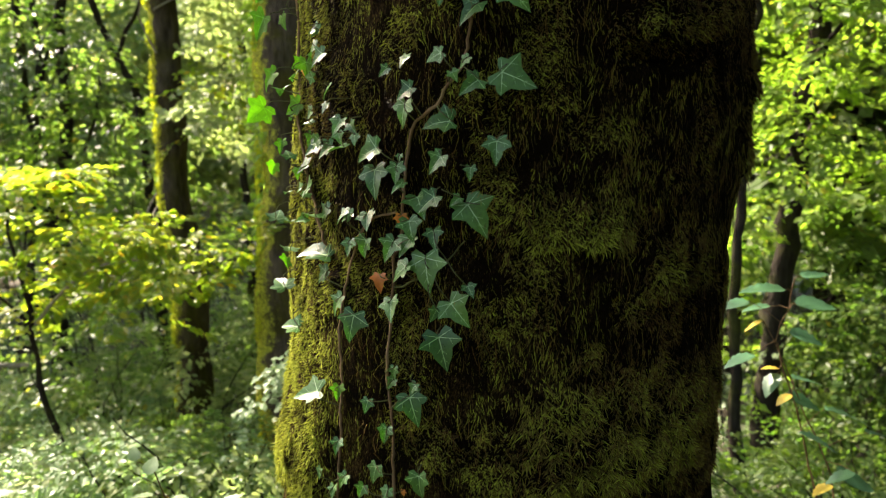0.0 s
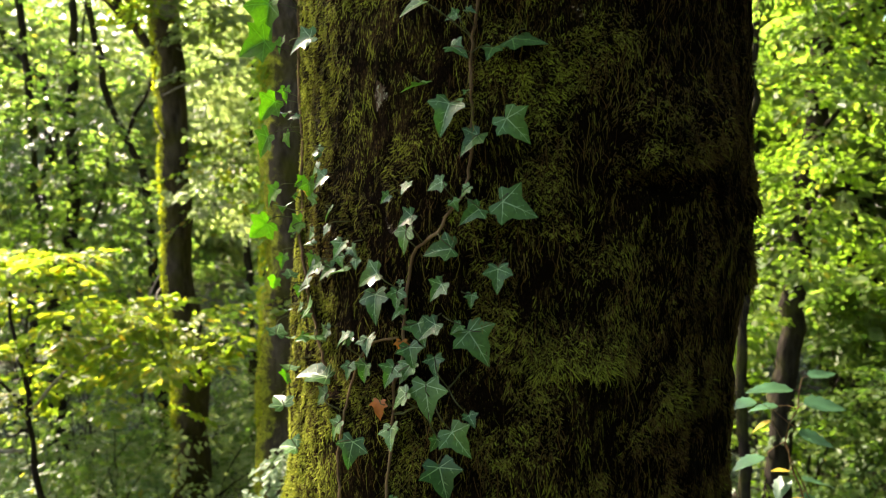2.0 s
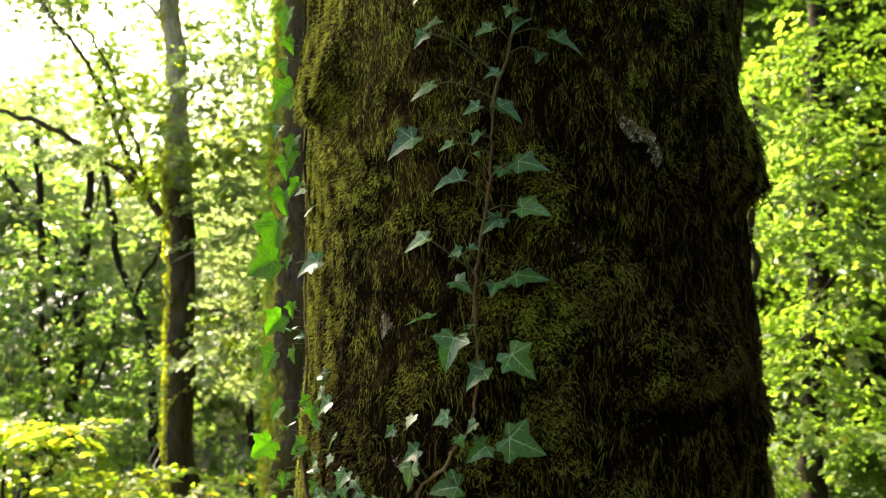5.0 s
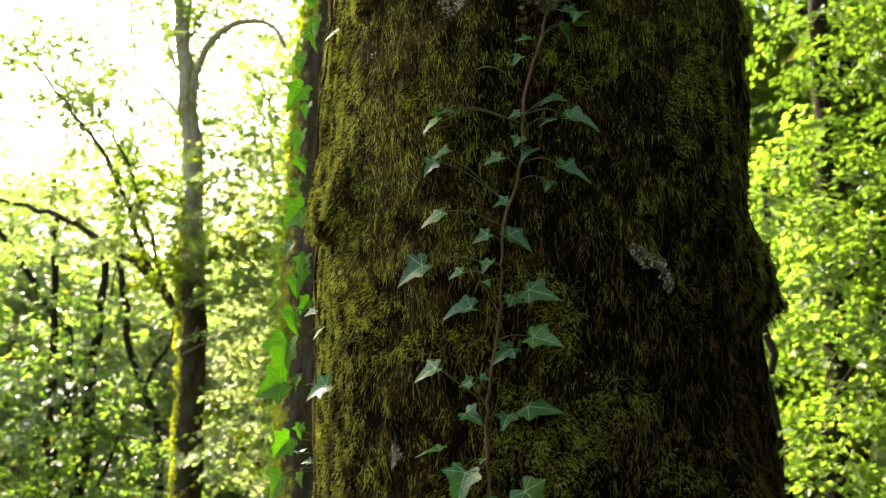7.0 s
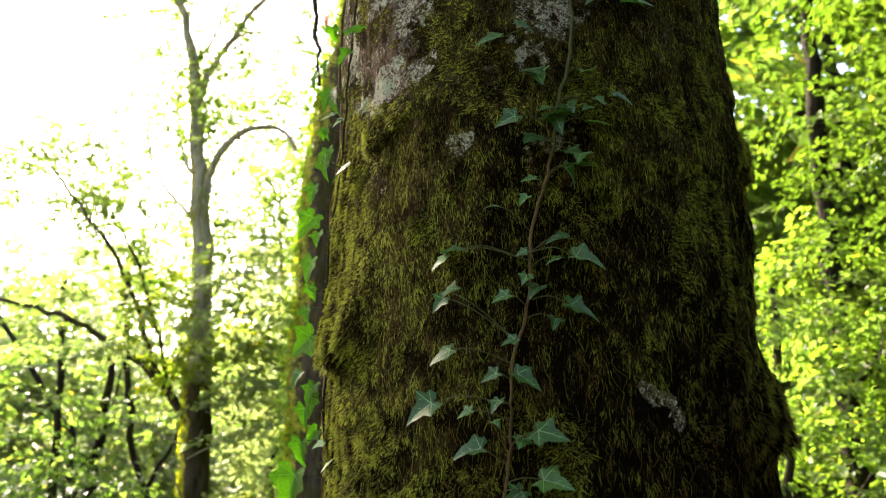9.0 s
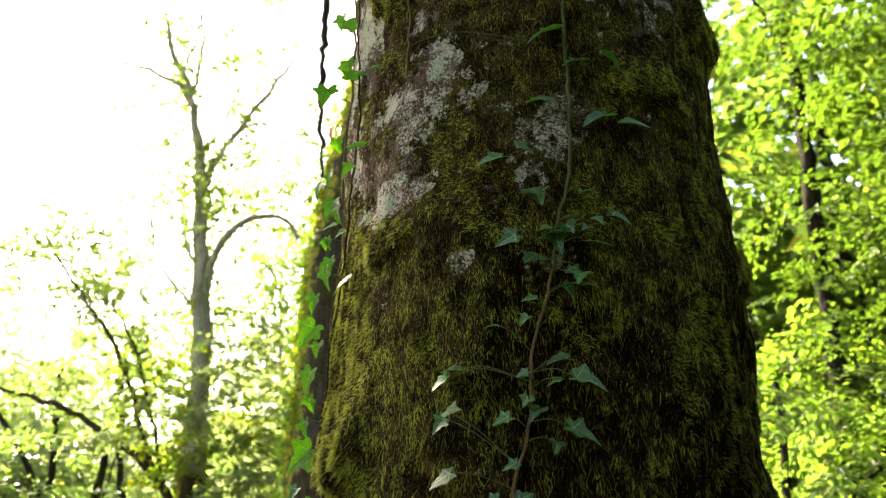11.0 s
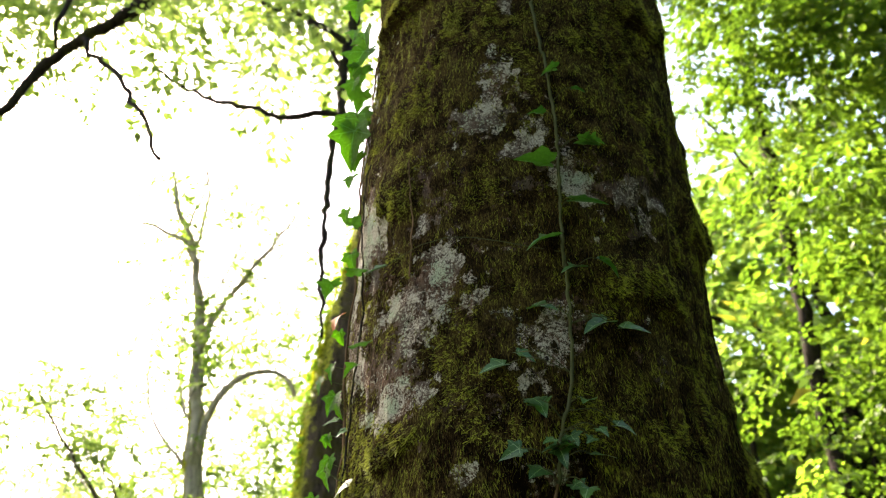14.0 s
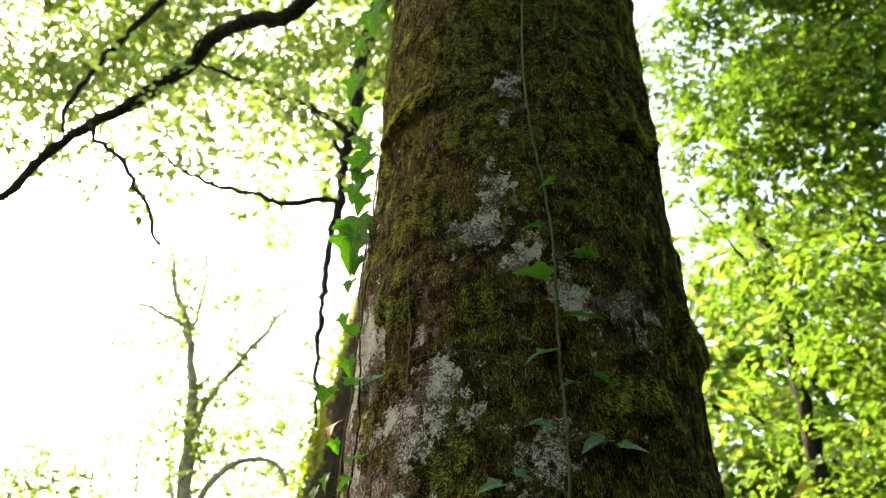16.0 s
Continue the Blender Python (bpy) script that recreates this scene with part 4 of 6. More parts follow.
ivy_leaf(left_vine, -62.4, 1.498, 0.0, 0.033, -40, 'p')
ivy_leaf(middle_vine, -19.6, 1.502, 0, 0.04, -30, 'n')
ivy_leaf(left_vine, -78.8, 1.506, 0.013, 0.029, 0, 'e')
ivy_leaf(middle_vine, -27.7, 1.507, 0.0, 0.016, 0, 'n')
ivy_leaf(middle_vine, -34.5, 1.515, 0.0, 0.054, -60, 'n')
ivy_leaf(middle_vine, -42.3, 1.518, 0.0, 0.043, -40, 'p')
ivy_leaf(middle_vine, -8.5, 1.523, 0.0, 0.049, 0, 'n')
ivy_leaf(middle_vine, -49.5, 1.526, 0.0, 0.031, -60, 'n')
ivy_leaf(middle_vine, -40.0, 1.551, 0.0, 0.028, 45, 'n')
ivy_leaf(left_vine, -55.0, 1.554, 0.0, 0.026, -40, 'p')
ivy_leaf(middle_vine, -19.5, 1.562, 0, 0.055, -75, 'n')
ivy_leaf(middle_vine, -46.1, 1.564, 0.0, 0.019, 0, 'n')
ivy_leaf(left_vine, -76.8, 1.568, 0.058, 0.057, -50, 'e')
ivy_leaf(middle_vine, -27.0, 1.606, 0.0, 0.038, -50, 'n')
ivy_leaf(left_vine, -72.5, 1.612, 0.0, 0.041, -60, 'p')
ivy_leaf(middle_vine, -13.6, 1.618, 0.0, 0.044, -45, 'n')
ivy_leaf(middle_vine, -6.3, 1.627, 0.0, 0.072, 65, 'n')
ivy_leaf(middle_vine, -17.1, 1.63, 0.0, 0.022, 30, 'n')
ivy_leaf(left_vine, -78.2, 1.631, 0.035, 0.046, -60, 'e')
ivy_leaf(left_vine, -59.7, 1.641, 0.0, 0.018, 0, 'd')
ivy_leaf(middle_vine, -15.5, 1.651, 0.0, 0.025, -40, 'n')
ivy_leaf(middle_vine, -21.4, 1.659, 0, 0.034, -60, 'n')
ivy_leaf(middle_vine, -14.9, 1.723, 0.0, 0.051, -30, 'n')
ivy_leaf(left_vine, -77.9, 1.729, 0.062, 0.057, -50, 'e')
ivy_leaf(left_vine, -78.5, 1.739, 0.02, 0.031, 40, 'e')
ivy_leaf(middle_vine, -7.0, 1.744, 0.0, 0.063, 45, 'n')
ivy_leaf(middle_vine, -19.5, 1.766, 0, 0.064, -10, 'n')
ivy_leaf(left_vine, -68.7, 1.775, 0.0, 0.025, -40, 'p')
ivy_leaf(left_vine, -79.2, 1.788, 0.008, 0.036, -40, 'p')
ivy_leaf(middle_vine, -16.0, 1.795, 0.0, 0.015, 0, 'p')
ivy_leaf(left_vine, -79.4, 1.799, 0.051, 0.054, -50, 'e')
ivy_leaf(middle_vine, -26.1, 1.806, 0.0, 0.051, -55, 'p')
ivy_leaf(left_vine, -79.5, 1.826, 0.018, 0.029, 0, 'e')
ivy_leaf(middle_vine, -11.3, 1.853, 0.0, 0.038, -10, 'n')
ivy_leaf(middle_vine, -17.9, 1.859, 0, 0.039, 50, 'n')
ivy_leaf(middle_vine, -5.3, 1.869, 0.0, 0.068, 65, 'n')
ivy_leaf(left_vine, -60.5, 1.902, 0.0, 0.063, -50, 'p')
ivy_leaf(middle_vine, -18.6, 1.906, 0, 0.026, -70, 'n')
ivy_leaf(left_vine, -74.2, 1.907, 0.075, 0.068, -70, 'e')
ivy_leaf(middle_vine, -15.2, 1.913, 0, 0.022, 70, 'n')
ivy_leaf(left_vine, -78.8, 1.918, 0.03, 0.031, 0, 'e')
ivy_leaf(middle_vine, -25.9, 1.923, 0.0, 0.051, -50, 'p')
ivy_leaf(middle_vine, -11.1, 1.95, 0.0, 0.045, -45, 'n')
ivy_leaf(left_vine, -79.6, 1.967, 0.053, 0.088, -20, 'e')
ivy_leaf(middle_vine, -4.0, 1.969, 0.0, 0.062, 60, 'n')
ivy_leaf(left_vine, -66.3, 2.006, 0.0, 0.034, 0, 'n')
ivy_leaf(middle_vine, -19.0, 2.017, 0.0, 0.057, -70, 'n')
ivy_leaf(middle_vine, -9.3, 2.027, 0.0, 0.035, -20, 'n')
ivy_leaf(left_vine, -77.3, 2.035, 0.036, 0.054, -20, 'e')
ivy_leaf(middle_vine, -4.3, 2.037, 0.0, 0.063, 60, 'n')
ivy_leaf(left_vine, -69.0, 2.044, 0.0, 0.028, -30, 'p')
ivy_leaf(middle_vine, -14.0, 2.054, 0.0, 0.023, 20, 'n')
ivy_leaf(left_vine, -79.5, 2.066, 0.019, 0.037, -50, 'e')
ivy_leaf(middle_vine, -20.3, 2.072, 0.0, 0.031, -60, 'n')
ivy_leaf(middle_vine, -29.0, 2.08, 0, 0.066, -45, 'p')
ivy_leaf(middle_vine, -13.9, 2.082, 0.0, 0.033, -10, 'n')
ivy_leaf(left_vine, -79.8, 2.104, 0.027, 0.048, -30, 'e')
ivy_leaf(middle_vine, -8.0, 2.12, 0.0, 0.056, 60, 'n')
ivy_leaf(middle_vine, -14.6, 2.125, 0, 0.035, -60, 'n')
ivy_leaf(left_vine, -78.4, 2.128, 0.015, 0.041, -20, 'e')
ivy_leaf(left_vine, -77.9, 2.148, 0.023, 0.045, -20, 'e')
ivy_leaf(middle_vine, -24.9, 2.165, 0.0, 0.052, -50, 'p')
ivy_leaf(left_vine, -79.7, 2.178, 0.041, 0.038, -30, 'p')
ivy_leaf(middle_vine, -10.7, 2.178, 0, 0.031, -60, 'n')
ivy_leaf(middle_vine, -1.9, 2.208, 0, 0.031, -20, 'n')
ivy_leaf(middle_vine, 3.4, 2.226, 0, 0.065, 65, 'n')
ivy_leaf(left_vine, -78.5, 2.245, 0.038, 0.071, -60, 'e')
ivy_leaf(middle_vine, -12.3, 2.249, 0, 0.036, -60, 'n')
ivy_leaf(middle_vine, -25.6, 2.25, 0, 0.039, -35, 'p')
ivy_leaf(middle_vine, -5.5, 2.26, 0, 0.04, -20, 'n')
ivy_leaf(middle_vine, -22.9, 2.27, 0.0, 0.039, 70, 'n')
ivy_leaf(middle_vine, -7.5, 2.28, 0, 0.03, -20, 'n')
ivy_leaf(left_vine, -77.9, 2.303, 0.03, 0.036, 0, 'e')
ivy_leaf(middle_vine, -1.5, 2.306, 0, 0.032, -60, 'n')
ivy_leaf(middle_vine, 5.0, 2.31, 0.0, 0.063, 65, 'n')
ivy_leaf(middle_vine, -24.9, 2.317, 0, 0.041, -35, 'p')
ivy_leaf(middle_vine, -7.9, 2.322, 0.0, 0.026, -60, 'n')
ivy_leaf(middle_vine, -22.2, 2.334, 0, 0.043, 70, 'n')
ivy_leaf(middle_vine, -0.1, 2.344, 0.0, 0.043, -70, 'n')
ivy_leaf(left_vine, -78.7, 2.352, 0.026, 0.036, 0, 'e')
ivy_leaf(left_vine, -79.2, 2.402, 0.034, 0.055, -30, 'e')
ivy_leaf(middle_vine, -13.8, 2.402, 0.0, 0.027, -60, 'n')
ivy_leaf(middle_vine, -7.0, 2.409, 0.0, 0.027, -30, 'p')
ivy_leaf(middle_vine, -5.7, 2.443, 0.0, 0.033, -60, 'p')
ivy_leaf(middle_vine, 2.8, 2.452, 0.0, 0.048, 70, 'n')
ivy_leaf(left_vine, -78.1, 2.466, 0.021, 0.034, 0, 'e')
ivy_leaf(middle_vine, 4.0, 2.491, 0, 0.045, 40, 'n')
ivy_leaf(left_vine, -78.9, 2.499, 0.043, 0.061, -40, 'e')
ivy_leaf(middle_vine, -4.7, 2.518, 0.0, 0.053, -30, 'n')
ivy_leaf(middle_vine, -9.5, 2.547, 0, 0.05, -60, 'p')
ivy_leaf(left_vine, -61.5, 2.563, 0.0, 0.057, -50, 'p')
ivy_leaf(middle_vine, 1.8, 2.564, 0, 0.043, 60, 'n')
ivy_leaf(left_vine, -78.5, 2.566, 0.034, 0.051, -30, 'e')
ivy_leaf(middle_vine, 3.5, 2.573, 0.0, 0.043, 20, 'n')
ivy_leaf(middle_vine, 15.5, 2.598, 0.0, 0.044, 60, 'n')
ivy_leaf(left_vine, -79.9, 2.629, 0.022, 0.063, -20, 'e')
ivy_leaf(left_vine, -79.3, 2.655, 0.017, 0.047, 0, 'e')
ivy_leaf(left_vine, -67.7, 2.693, 0.0, 0.029, -40, 'p')
ivy_leaf(left_vine, -78.5, 2.701, 0.029, 0.03, 0, 'e')
ivy_leaf(left_vine, -78.1, 2.703, 0.026, 0.033, 0, 'e')
ivy_leaf(middle_vine, -12.4, 2.709, 0, 0.062, -50, 'n')
ivy_leaf(middle_vine, -5.5, 2.722, 0, 0.045, 60, 'n')
ivy_leaf(left_vine, -79.8, 2.747, 0.002, 0.042, -40, 'p')
ivy_leaf(left_vine, -80.0, 2.783, 0.008, 0.056, 20, 'e')
ivy_leaf(middle_vine, 12.6, 2.787, 0, 0.064, -60, 'n')
ivy_leaf(middle_vine, 21.9, 2.791, 0, 0.065, 60, 'n')
ivy_leaf(left_vine, -79.8, 2.792, 0.02, 0.065, -20, 'e')
ivy_leaf(left_vine, -56.8, 2.797, 0.0, 0.049, -40, 'k')
ivy_leaf(middle_vine, -0.5, 2.822, 0.0, 0.058, 50, 'n')
ivy_leaf(left_vine, -78.5, 2.83, 0.049, 0.048, -20, 'e')
ivy_leaf(left_vine, -52.3, 2.836, 0.0, 0.056, 40, 'k')
ivy_leaf(left_vine, -79.5, 2.863, 0.025, 0.049, -20, 'e')
ivy_leaf(middle_vine, 7.8, 2.903, 0.0, 0.054, -50, 'n')
ivy_leaf(middle_vine, 17.0, 2.917, 0.0, 0.055, 60, 'n')
ivy_leaf(left_vine, -79.4, 2.949, 0.011, 0.041, 0, 'e')
ivy_leaf(middle_vine, 0.9, 2.964, 0.0, 0.073, -60, 'k')
ivy_leaf(middle_vine, -46.8, 2.987, 0.0, 0.053, -40, 'p')
ivy_leaf(left_vine, -79.9, 2.994, 0.013, 0.056, 0, 'd')
ivy_leaf(left_vine, -58.2, 3.029, 0.0, 0.066, 50, 'k')
ivy_leaf(middle_vine, 11.9, 3.047, 0.0, 0.084, 60, 'k')
ivy_leaf(left_vine, -78.2, 3.067, 0.031, 0.074, -40, 'k')
ivy_leaf(middle_vine, 0.3, 3.144, 0.0, 0.086, -60, 'k')
ivy_leaf(left_vine, -80.2, 3.154, 0.008, 0.064, 10, 'e')
ivy_leaf(left_vine, -62.5, 3.175, 0.0, 0.05, 60, 'k')
ivy_leaf(middle_vine, 14.6, 3.203, 0.0, 0.056, 60, 'k')
ivy_leaf(middle_vine, 16.3, 3.203, 0.0, 0.043, 60, 'k')
ivy_leaf(left_vine, -76.9, 3.261, 0.024, 0.059, 0, 'e')
ivy_leaf(middle_vine, 0.9, 3.268, 0.0, 0.041, -60, 'k')
ivy_leaf(middle_vine, 12.9, 3.339, 0.0, 0.034, 60, 'k')
ivy_leaf(left_vine, -76.4, 3.363, 0.025, 0.042, 0, 'e')
ivy_leaf(middle_vine, 4.9, 3.387, 0.0, 0.051, -60, 'k')
ivy_leaf(left_vine, -78.4, 3.433, 0.015, 0.053, 0, 'e')
ivy_leaf(left_vine, -75.5, 3.466, 0.031, 0.099, -20, 'e')
ivy_leaf(left_vine, -77.9, 3.478, 0.025, 0.076, -20, 'e')
ivy_leaf(left_vine, -76.5, 3.527, 0.056, 0.06, 0, 'e')
ivy_leaf(left_vine, -79.6, 3.558, 0.035, 0.088, 0, 'e')
ivy_leaf(left_vine, -79.9, 3.56, 0.004, 0.051, -40, 'e')
ivy_leaf(left_vine, -79.7, 3.636, 0.011, 0.08, -40, 'k')
ivy_leaf(left_vine, -79.9, 3.67, 0.054, 0.056, -20, 'e')
ivy_leaf(left_vine, -79.7, 3.722, 0.009, 0.082, -40, 'k')
ivy_leaf(left_vine, -78.1, 3.757, 0.04, 0.093, -20, 'e')
ivy_leaf(left_vine, -77.2, 3.836, 0.065, 0.047, 0, 'e')
ivy_leaf(left_vine, -80.4, 3.843, 0.039, 0.07, 10, 'e')
ivy_leaf(left_vine, -81.6, 3.962, 0.063, 0.072, 0, 'e')
ivy_leaf(left_vine, -81.1, 4.063, 0.081, 0.094, -30, 'e')
ivy_leaf(left_vine, -79.0, 4.219, 0.076, 0.061, -20, 'e')
ivy_leaf(left_vine, -84.2, 4.36, 0.062, 0.098, 0, 'e')
ivy_leaf(left_vine, -81.5, 4.4, 0.036, 0.077, 0, 'e')
# the thick of the ivy low on the trunk's edge
g = np.random.default_rng(23)
for k in range(20):
    ivy_leaf(left_vine, -70 + 22 * g.random(), 1.40 + 0.36 * g.random(), 0.0, 0.022 + 0.024 * g.random(), -45 + 22 * g.normal(), "nnnne"[k % 5])
for k in range(12):
    ivy_leaf(middle_vine, -4 + 16 * g.random(), 2.42 + 0.22 * g.random(), 0.0, 0.028 + 0.026 * g.random(), 40 * g.normal(), "n")
for k in range(16):
    ivy_leaf(middle_vine, -50 + 30 * g.random(), 1.36 + 0.30 * g.random(), 0.0, 0.022 + 0.026 * g.random(), -15 + 25 * g.normal(), "n")


# ---- trees behind ----
def tree(label, points, r0, r1, mat, seed, rough=0.5, name="tree", group="trees behind"):
    """A tree with its bole along points; limbs and crown are added to it."""
    ob = thing(name, label, "tree", group)
    v = bend(points, 0.15, 0.012, seed)
    m, f = tube(v, np.linspace(r0, r1, len(v)) * (1 + 0.35 * np.exp(-np.arange(len(v)) / 3.0)), 14, rough, seed)
    part("trunk", fast_mesh("trunk", m, f, [mat]), ob)
    return ob


def foot(x, y):
    return float(ground_height(np.array([x]), np.array([y]))[0]) - 0.08


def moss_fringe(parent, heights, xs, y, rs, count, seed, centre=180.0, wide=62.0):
    """A shaggy fringe of fresh moss on the sunny side of a bole whose axis passes xs at the given heights, with radii
    rs; its bright colour stands in for the lit rim.
    """
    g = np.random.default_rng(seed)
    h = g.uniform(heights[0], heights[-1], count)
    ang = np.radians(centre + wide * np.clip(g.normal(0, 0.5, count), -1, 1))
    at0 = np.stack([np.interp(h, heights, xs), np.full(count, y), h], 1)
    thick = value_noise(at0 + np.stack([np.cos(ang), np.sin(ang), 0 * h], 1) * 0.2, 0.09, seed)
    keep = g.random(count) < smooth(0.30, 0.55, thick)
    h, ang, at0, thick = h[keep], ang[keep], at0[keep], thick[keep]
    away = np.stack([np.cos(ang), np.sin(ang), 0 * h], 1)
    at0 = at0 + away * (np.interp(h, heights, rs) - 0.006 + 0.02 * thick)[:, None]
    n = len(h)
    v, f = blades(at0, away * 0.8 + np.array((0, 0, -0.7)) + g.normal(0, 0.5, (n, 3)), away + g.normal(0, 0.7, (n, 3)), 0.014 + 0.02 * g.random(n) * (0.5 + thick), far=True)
    tagged(part("moss_fringe", fast_mesh("moss_fringe", v, f, [LIT_FRINGE], smooth_faces=False), parent, "yellow-green moss, brightened to stand for the sunlit rim"), kind="stuff")


def twigs(parent, places, seed, mat, reach=0.8, r=0.006):
    """Bare thin twigs that start at the given places."""
    g = np.random.default_rng(seed)
    for p in places:
        d = g.normal(size=3) * (1, 0.5, 0.5)
        d /= np.linalg.norm(d)
        p = np.array(p, float)
        limb("twig", [p, p + d * reach * 0.5 + g.normal(0, 0.05, 3), p + d * reach * (0.8 + 0.4 * g.random()) + (0, 0, -0.05)], r, r * 0.4, mat, parent, 5, 0.3, 0.1, 0.008, seed)


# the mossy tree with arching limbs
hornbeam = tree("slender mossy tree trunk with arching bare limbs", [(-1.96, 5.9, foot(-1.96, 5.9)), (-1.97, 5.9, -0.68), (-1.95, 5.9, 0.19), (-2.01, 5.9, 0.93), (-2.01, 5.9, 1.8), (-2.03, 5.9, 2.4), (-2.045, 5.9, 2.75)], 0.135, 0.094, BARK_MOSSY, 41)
# upper trunk in the paled bark: glare put into its colour
limb("upper_trunk", [(-2.043, 5.9, 2.7), (-2.08, 5.9, 3.64), (-2.18, 5.9, 4.47), (-2.3, 5.9, 5.45), (-2.5, 5.9, 6.2), (-2.66, 5.9, 6.54), (-2.8, 5.9, 7.0)], 0.096, 0.016, BARK_GLARE, hornbeam, 14, 0.5, 0.15, 0.012, 42, "upper trunk, its bark paled to stand for glare")
for k, (pts, a, b) in enumerate((
    ([(-2.13, 5.9, 3.9), (-2.06, 5.85, 4.4), (-1.92, 5.8, 4.67), (-1.69, 5.8, 4.82), (-1.45, 5.8, 4.78), (-1.36, 5.8, 4.6)], 0.035, 0.010),
    ([(-2.25, 5.9, 5.0), (-2.16, 5.9, 5.38), (-1.97, 5.9, 5.72), (-1.75, 5.9, 6.08), (-1.53, 5.9, 6.45)], 0.030, 0.008),
    ([(-2.5, 5.9, 6.18), (-2.73, 5.9, 6.30), (-2.97, 5.9, 6.41), (-3.21, 5.9, 6.48)], 0.020, 0.008),
    ([(-2.05, 5.9, 2.42), (-2.19, 5.9, 2.58), (-2.46, 5.9, 2.88), (-3.04, 5.9, 3.25), (-3.7, 5.9, 3.44)], 0.045, 0.014),
    ([(-2.19, 5.9, 2.56), (-2.42, 5.9, 2.97), (-2.71, 5.9, 3.65), (-3.06, 5.9, 4.12), (-3.41, 5.9, 4.56)], 0.032, 0.010),
    ([(-2.28, 5.9, 2.75), (-2.52, 5.9, 3.51), (-2.85, 5.9, 4.12)], 0.022, 0.008),
    ([(-2.45, 5.9, 6.0), (-2.42, 5.95, 6.6), (-2.5, 6.0, 7.1)], 0.020, 0.006),
    ([(-2.15, 5.9, 4.3), (-2.35, 5.9, 4.75), (-2.42, 5.9, 5.4)], 0.014, 0.006),
    ([(-2.12, 5.9, 4.0), (-2.6, 6.0, 4.6), (-2.75, 6.0, 5.6)], 0.014, 0.005),
    ([(-2.55, 5.9, 6.3), (-2.5, 6.0, 7.0), (-2.62, 6.0, 7.6)], 0.014, 0.004),
    ([(-2.3, 5.9, 5.4), (-2.05, 6.0, 6.2), (-2.1, 6.0, 7.0)], 0.014, 0.004),
    ([(-1.95, 5.9, 5.72), (-1.7, 5.9, 5.75), (-1.6, 5.9, 5.5)], 0.012, 0.005),
)):
    limb("limb", pts, a * (0.8 if k in (3, 4, 5) else 1.15), b * (1.0 if k in (3, 4, 5) else 1.6), BARK_MOSSY if k in (3, 4, 5) else BARK_GLARE, hornbeam, 8, 0.5, 0.08, 0.008, 50 + k)
twigs(hornbeam, [(-2.1, 5.8, 2.3), (-2.05, 5.8, 2.2), (-2.1, 5.8, 2.6), (-1.95, 5.8, 2.4), (-2.1, 5.8, 2.9), (-2.05, 5.8, 1.9), (-2.0, 5.75, 3.3), (-2.1, 5.75, 0.8), (-2.1, 5.75, 0.9)], 60, BARK_PALE, 0.6, 0.008)
crown("crown", [((-1.6, 5.9, 3.4), (0.5, 0.5, 0.9), 16), ((-1.6, 6.0, 2.0), (0.4, 0.4, 1.0), 18), ((-2.9, 5.9, 3.4), (0.8, 0.5, 0.6), 12), ((-1.5, 6.3, 4.5), (0.5, 0.4, 0.7), 20), ((-1.5, 6.3, 5.8), (0.45, 0.4, 0.8), 14), ((-2.3, 6.0, 5.4), (0.5, 0.3, 1.5), 16), ((-3.3, 6.2, 4.3), (0.7, 0.4, 0.4), 14), ((-2.7, 6.2, 4.3), (0.5, 0.4, 0.6), 12), ((-2.4, 6.0, 6.9), (0.6, 0.3, 0.6), 12), ((-3.2, 6.6, 3.7), (0.9, 0.5, 0.5), 16), ((-1.7, 6.4, 3.3), (0.5, 0.4, 0.8), 12)], CANOPY, hornbeam, 61, 0.5, 0.45)

crown("sunlit_leaves", [((-2.2, 5.7, 2.95), (0.35, 0.2, 0.3), 9), ((-1.75, 5.9, 3.1), (0.4, 0.25, 0.3), 14), ((-2.35, 5.7, 3.5), (0.35, 0.25, 0.3), 9), ((-1.65, 6.0, 1.7), (0.25, 0.25, 0.35), 12)], GOLDEN, hornbeam, 67, 0.38, 0.5, "sunlit golden-green leaves")
# these sprays get their hazy, sunlit look from a paler leaf colour
crown("pale_leaves", [((-2.35, 5.75, 3.15), (0.5, 0.35, 0.4), 20), ((-1.65, 5.7, 2.2), (0.35, 0.3, 0.9), 26), ((-1.6, 5.8, 3.4), (0.35, 0.3, 0.7), 34), ((-1.5, 6.0, 2.9), (0.4, 0.3, 0.4), 24)], HAZED_LEAF, hornbeam, 62, 0.45, 0.62, "pale yellow-green leaves, haze and sunlight put into the colour")
crown("outer_leaves", [((-3.95, 6.1, 4.75), (0.5, 0.4, 0.25), 24), ((-3.4, 6.1, 4.9), (0.4, 0.3, 0.2), 18), ((-3.15, 6.1, 4.45), (0.4, 0.3, 0.25), 22), ((-2.6, 6.2, 4.15), (0.8, 0.4, 0.3), 26), ((-3.3, 6.4, 3.5), (0.9, 0.4, 0.35), 20), ((-1.65, 6.2, 4.4), (0.3, 0.3, 0.4), 24), ((-2.0, 6.0, 5.1), (0.3, 0.3, 0.5), 22), ((-1.6, 6.1, 5.6), (0.35, 0.3, 0.4), 24), ((-2.6, 6.0, 5.3), (0.4, 0.3, 0.6), 14), ((-2.3, 6.0, 6.4), (0.8, 0.3, 0.8), 22), ((-3.0, 6.1, 4.75), (0.6, 0.3, 0.3), 16), ((-2.3, 5.9, 5.7), (0.25, 0.2, 0.9), 12)], CANOPY, hornbeam, 63, 0.42, 0.46)
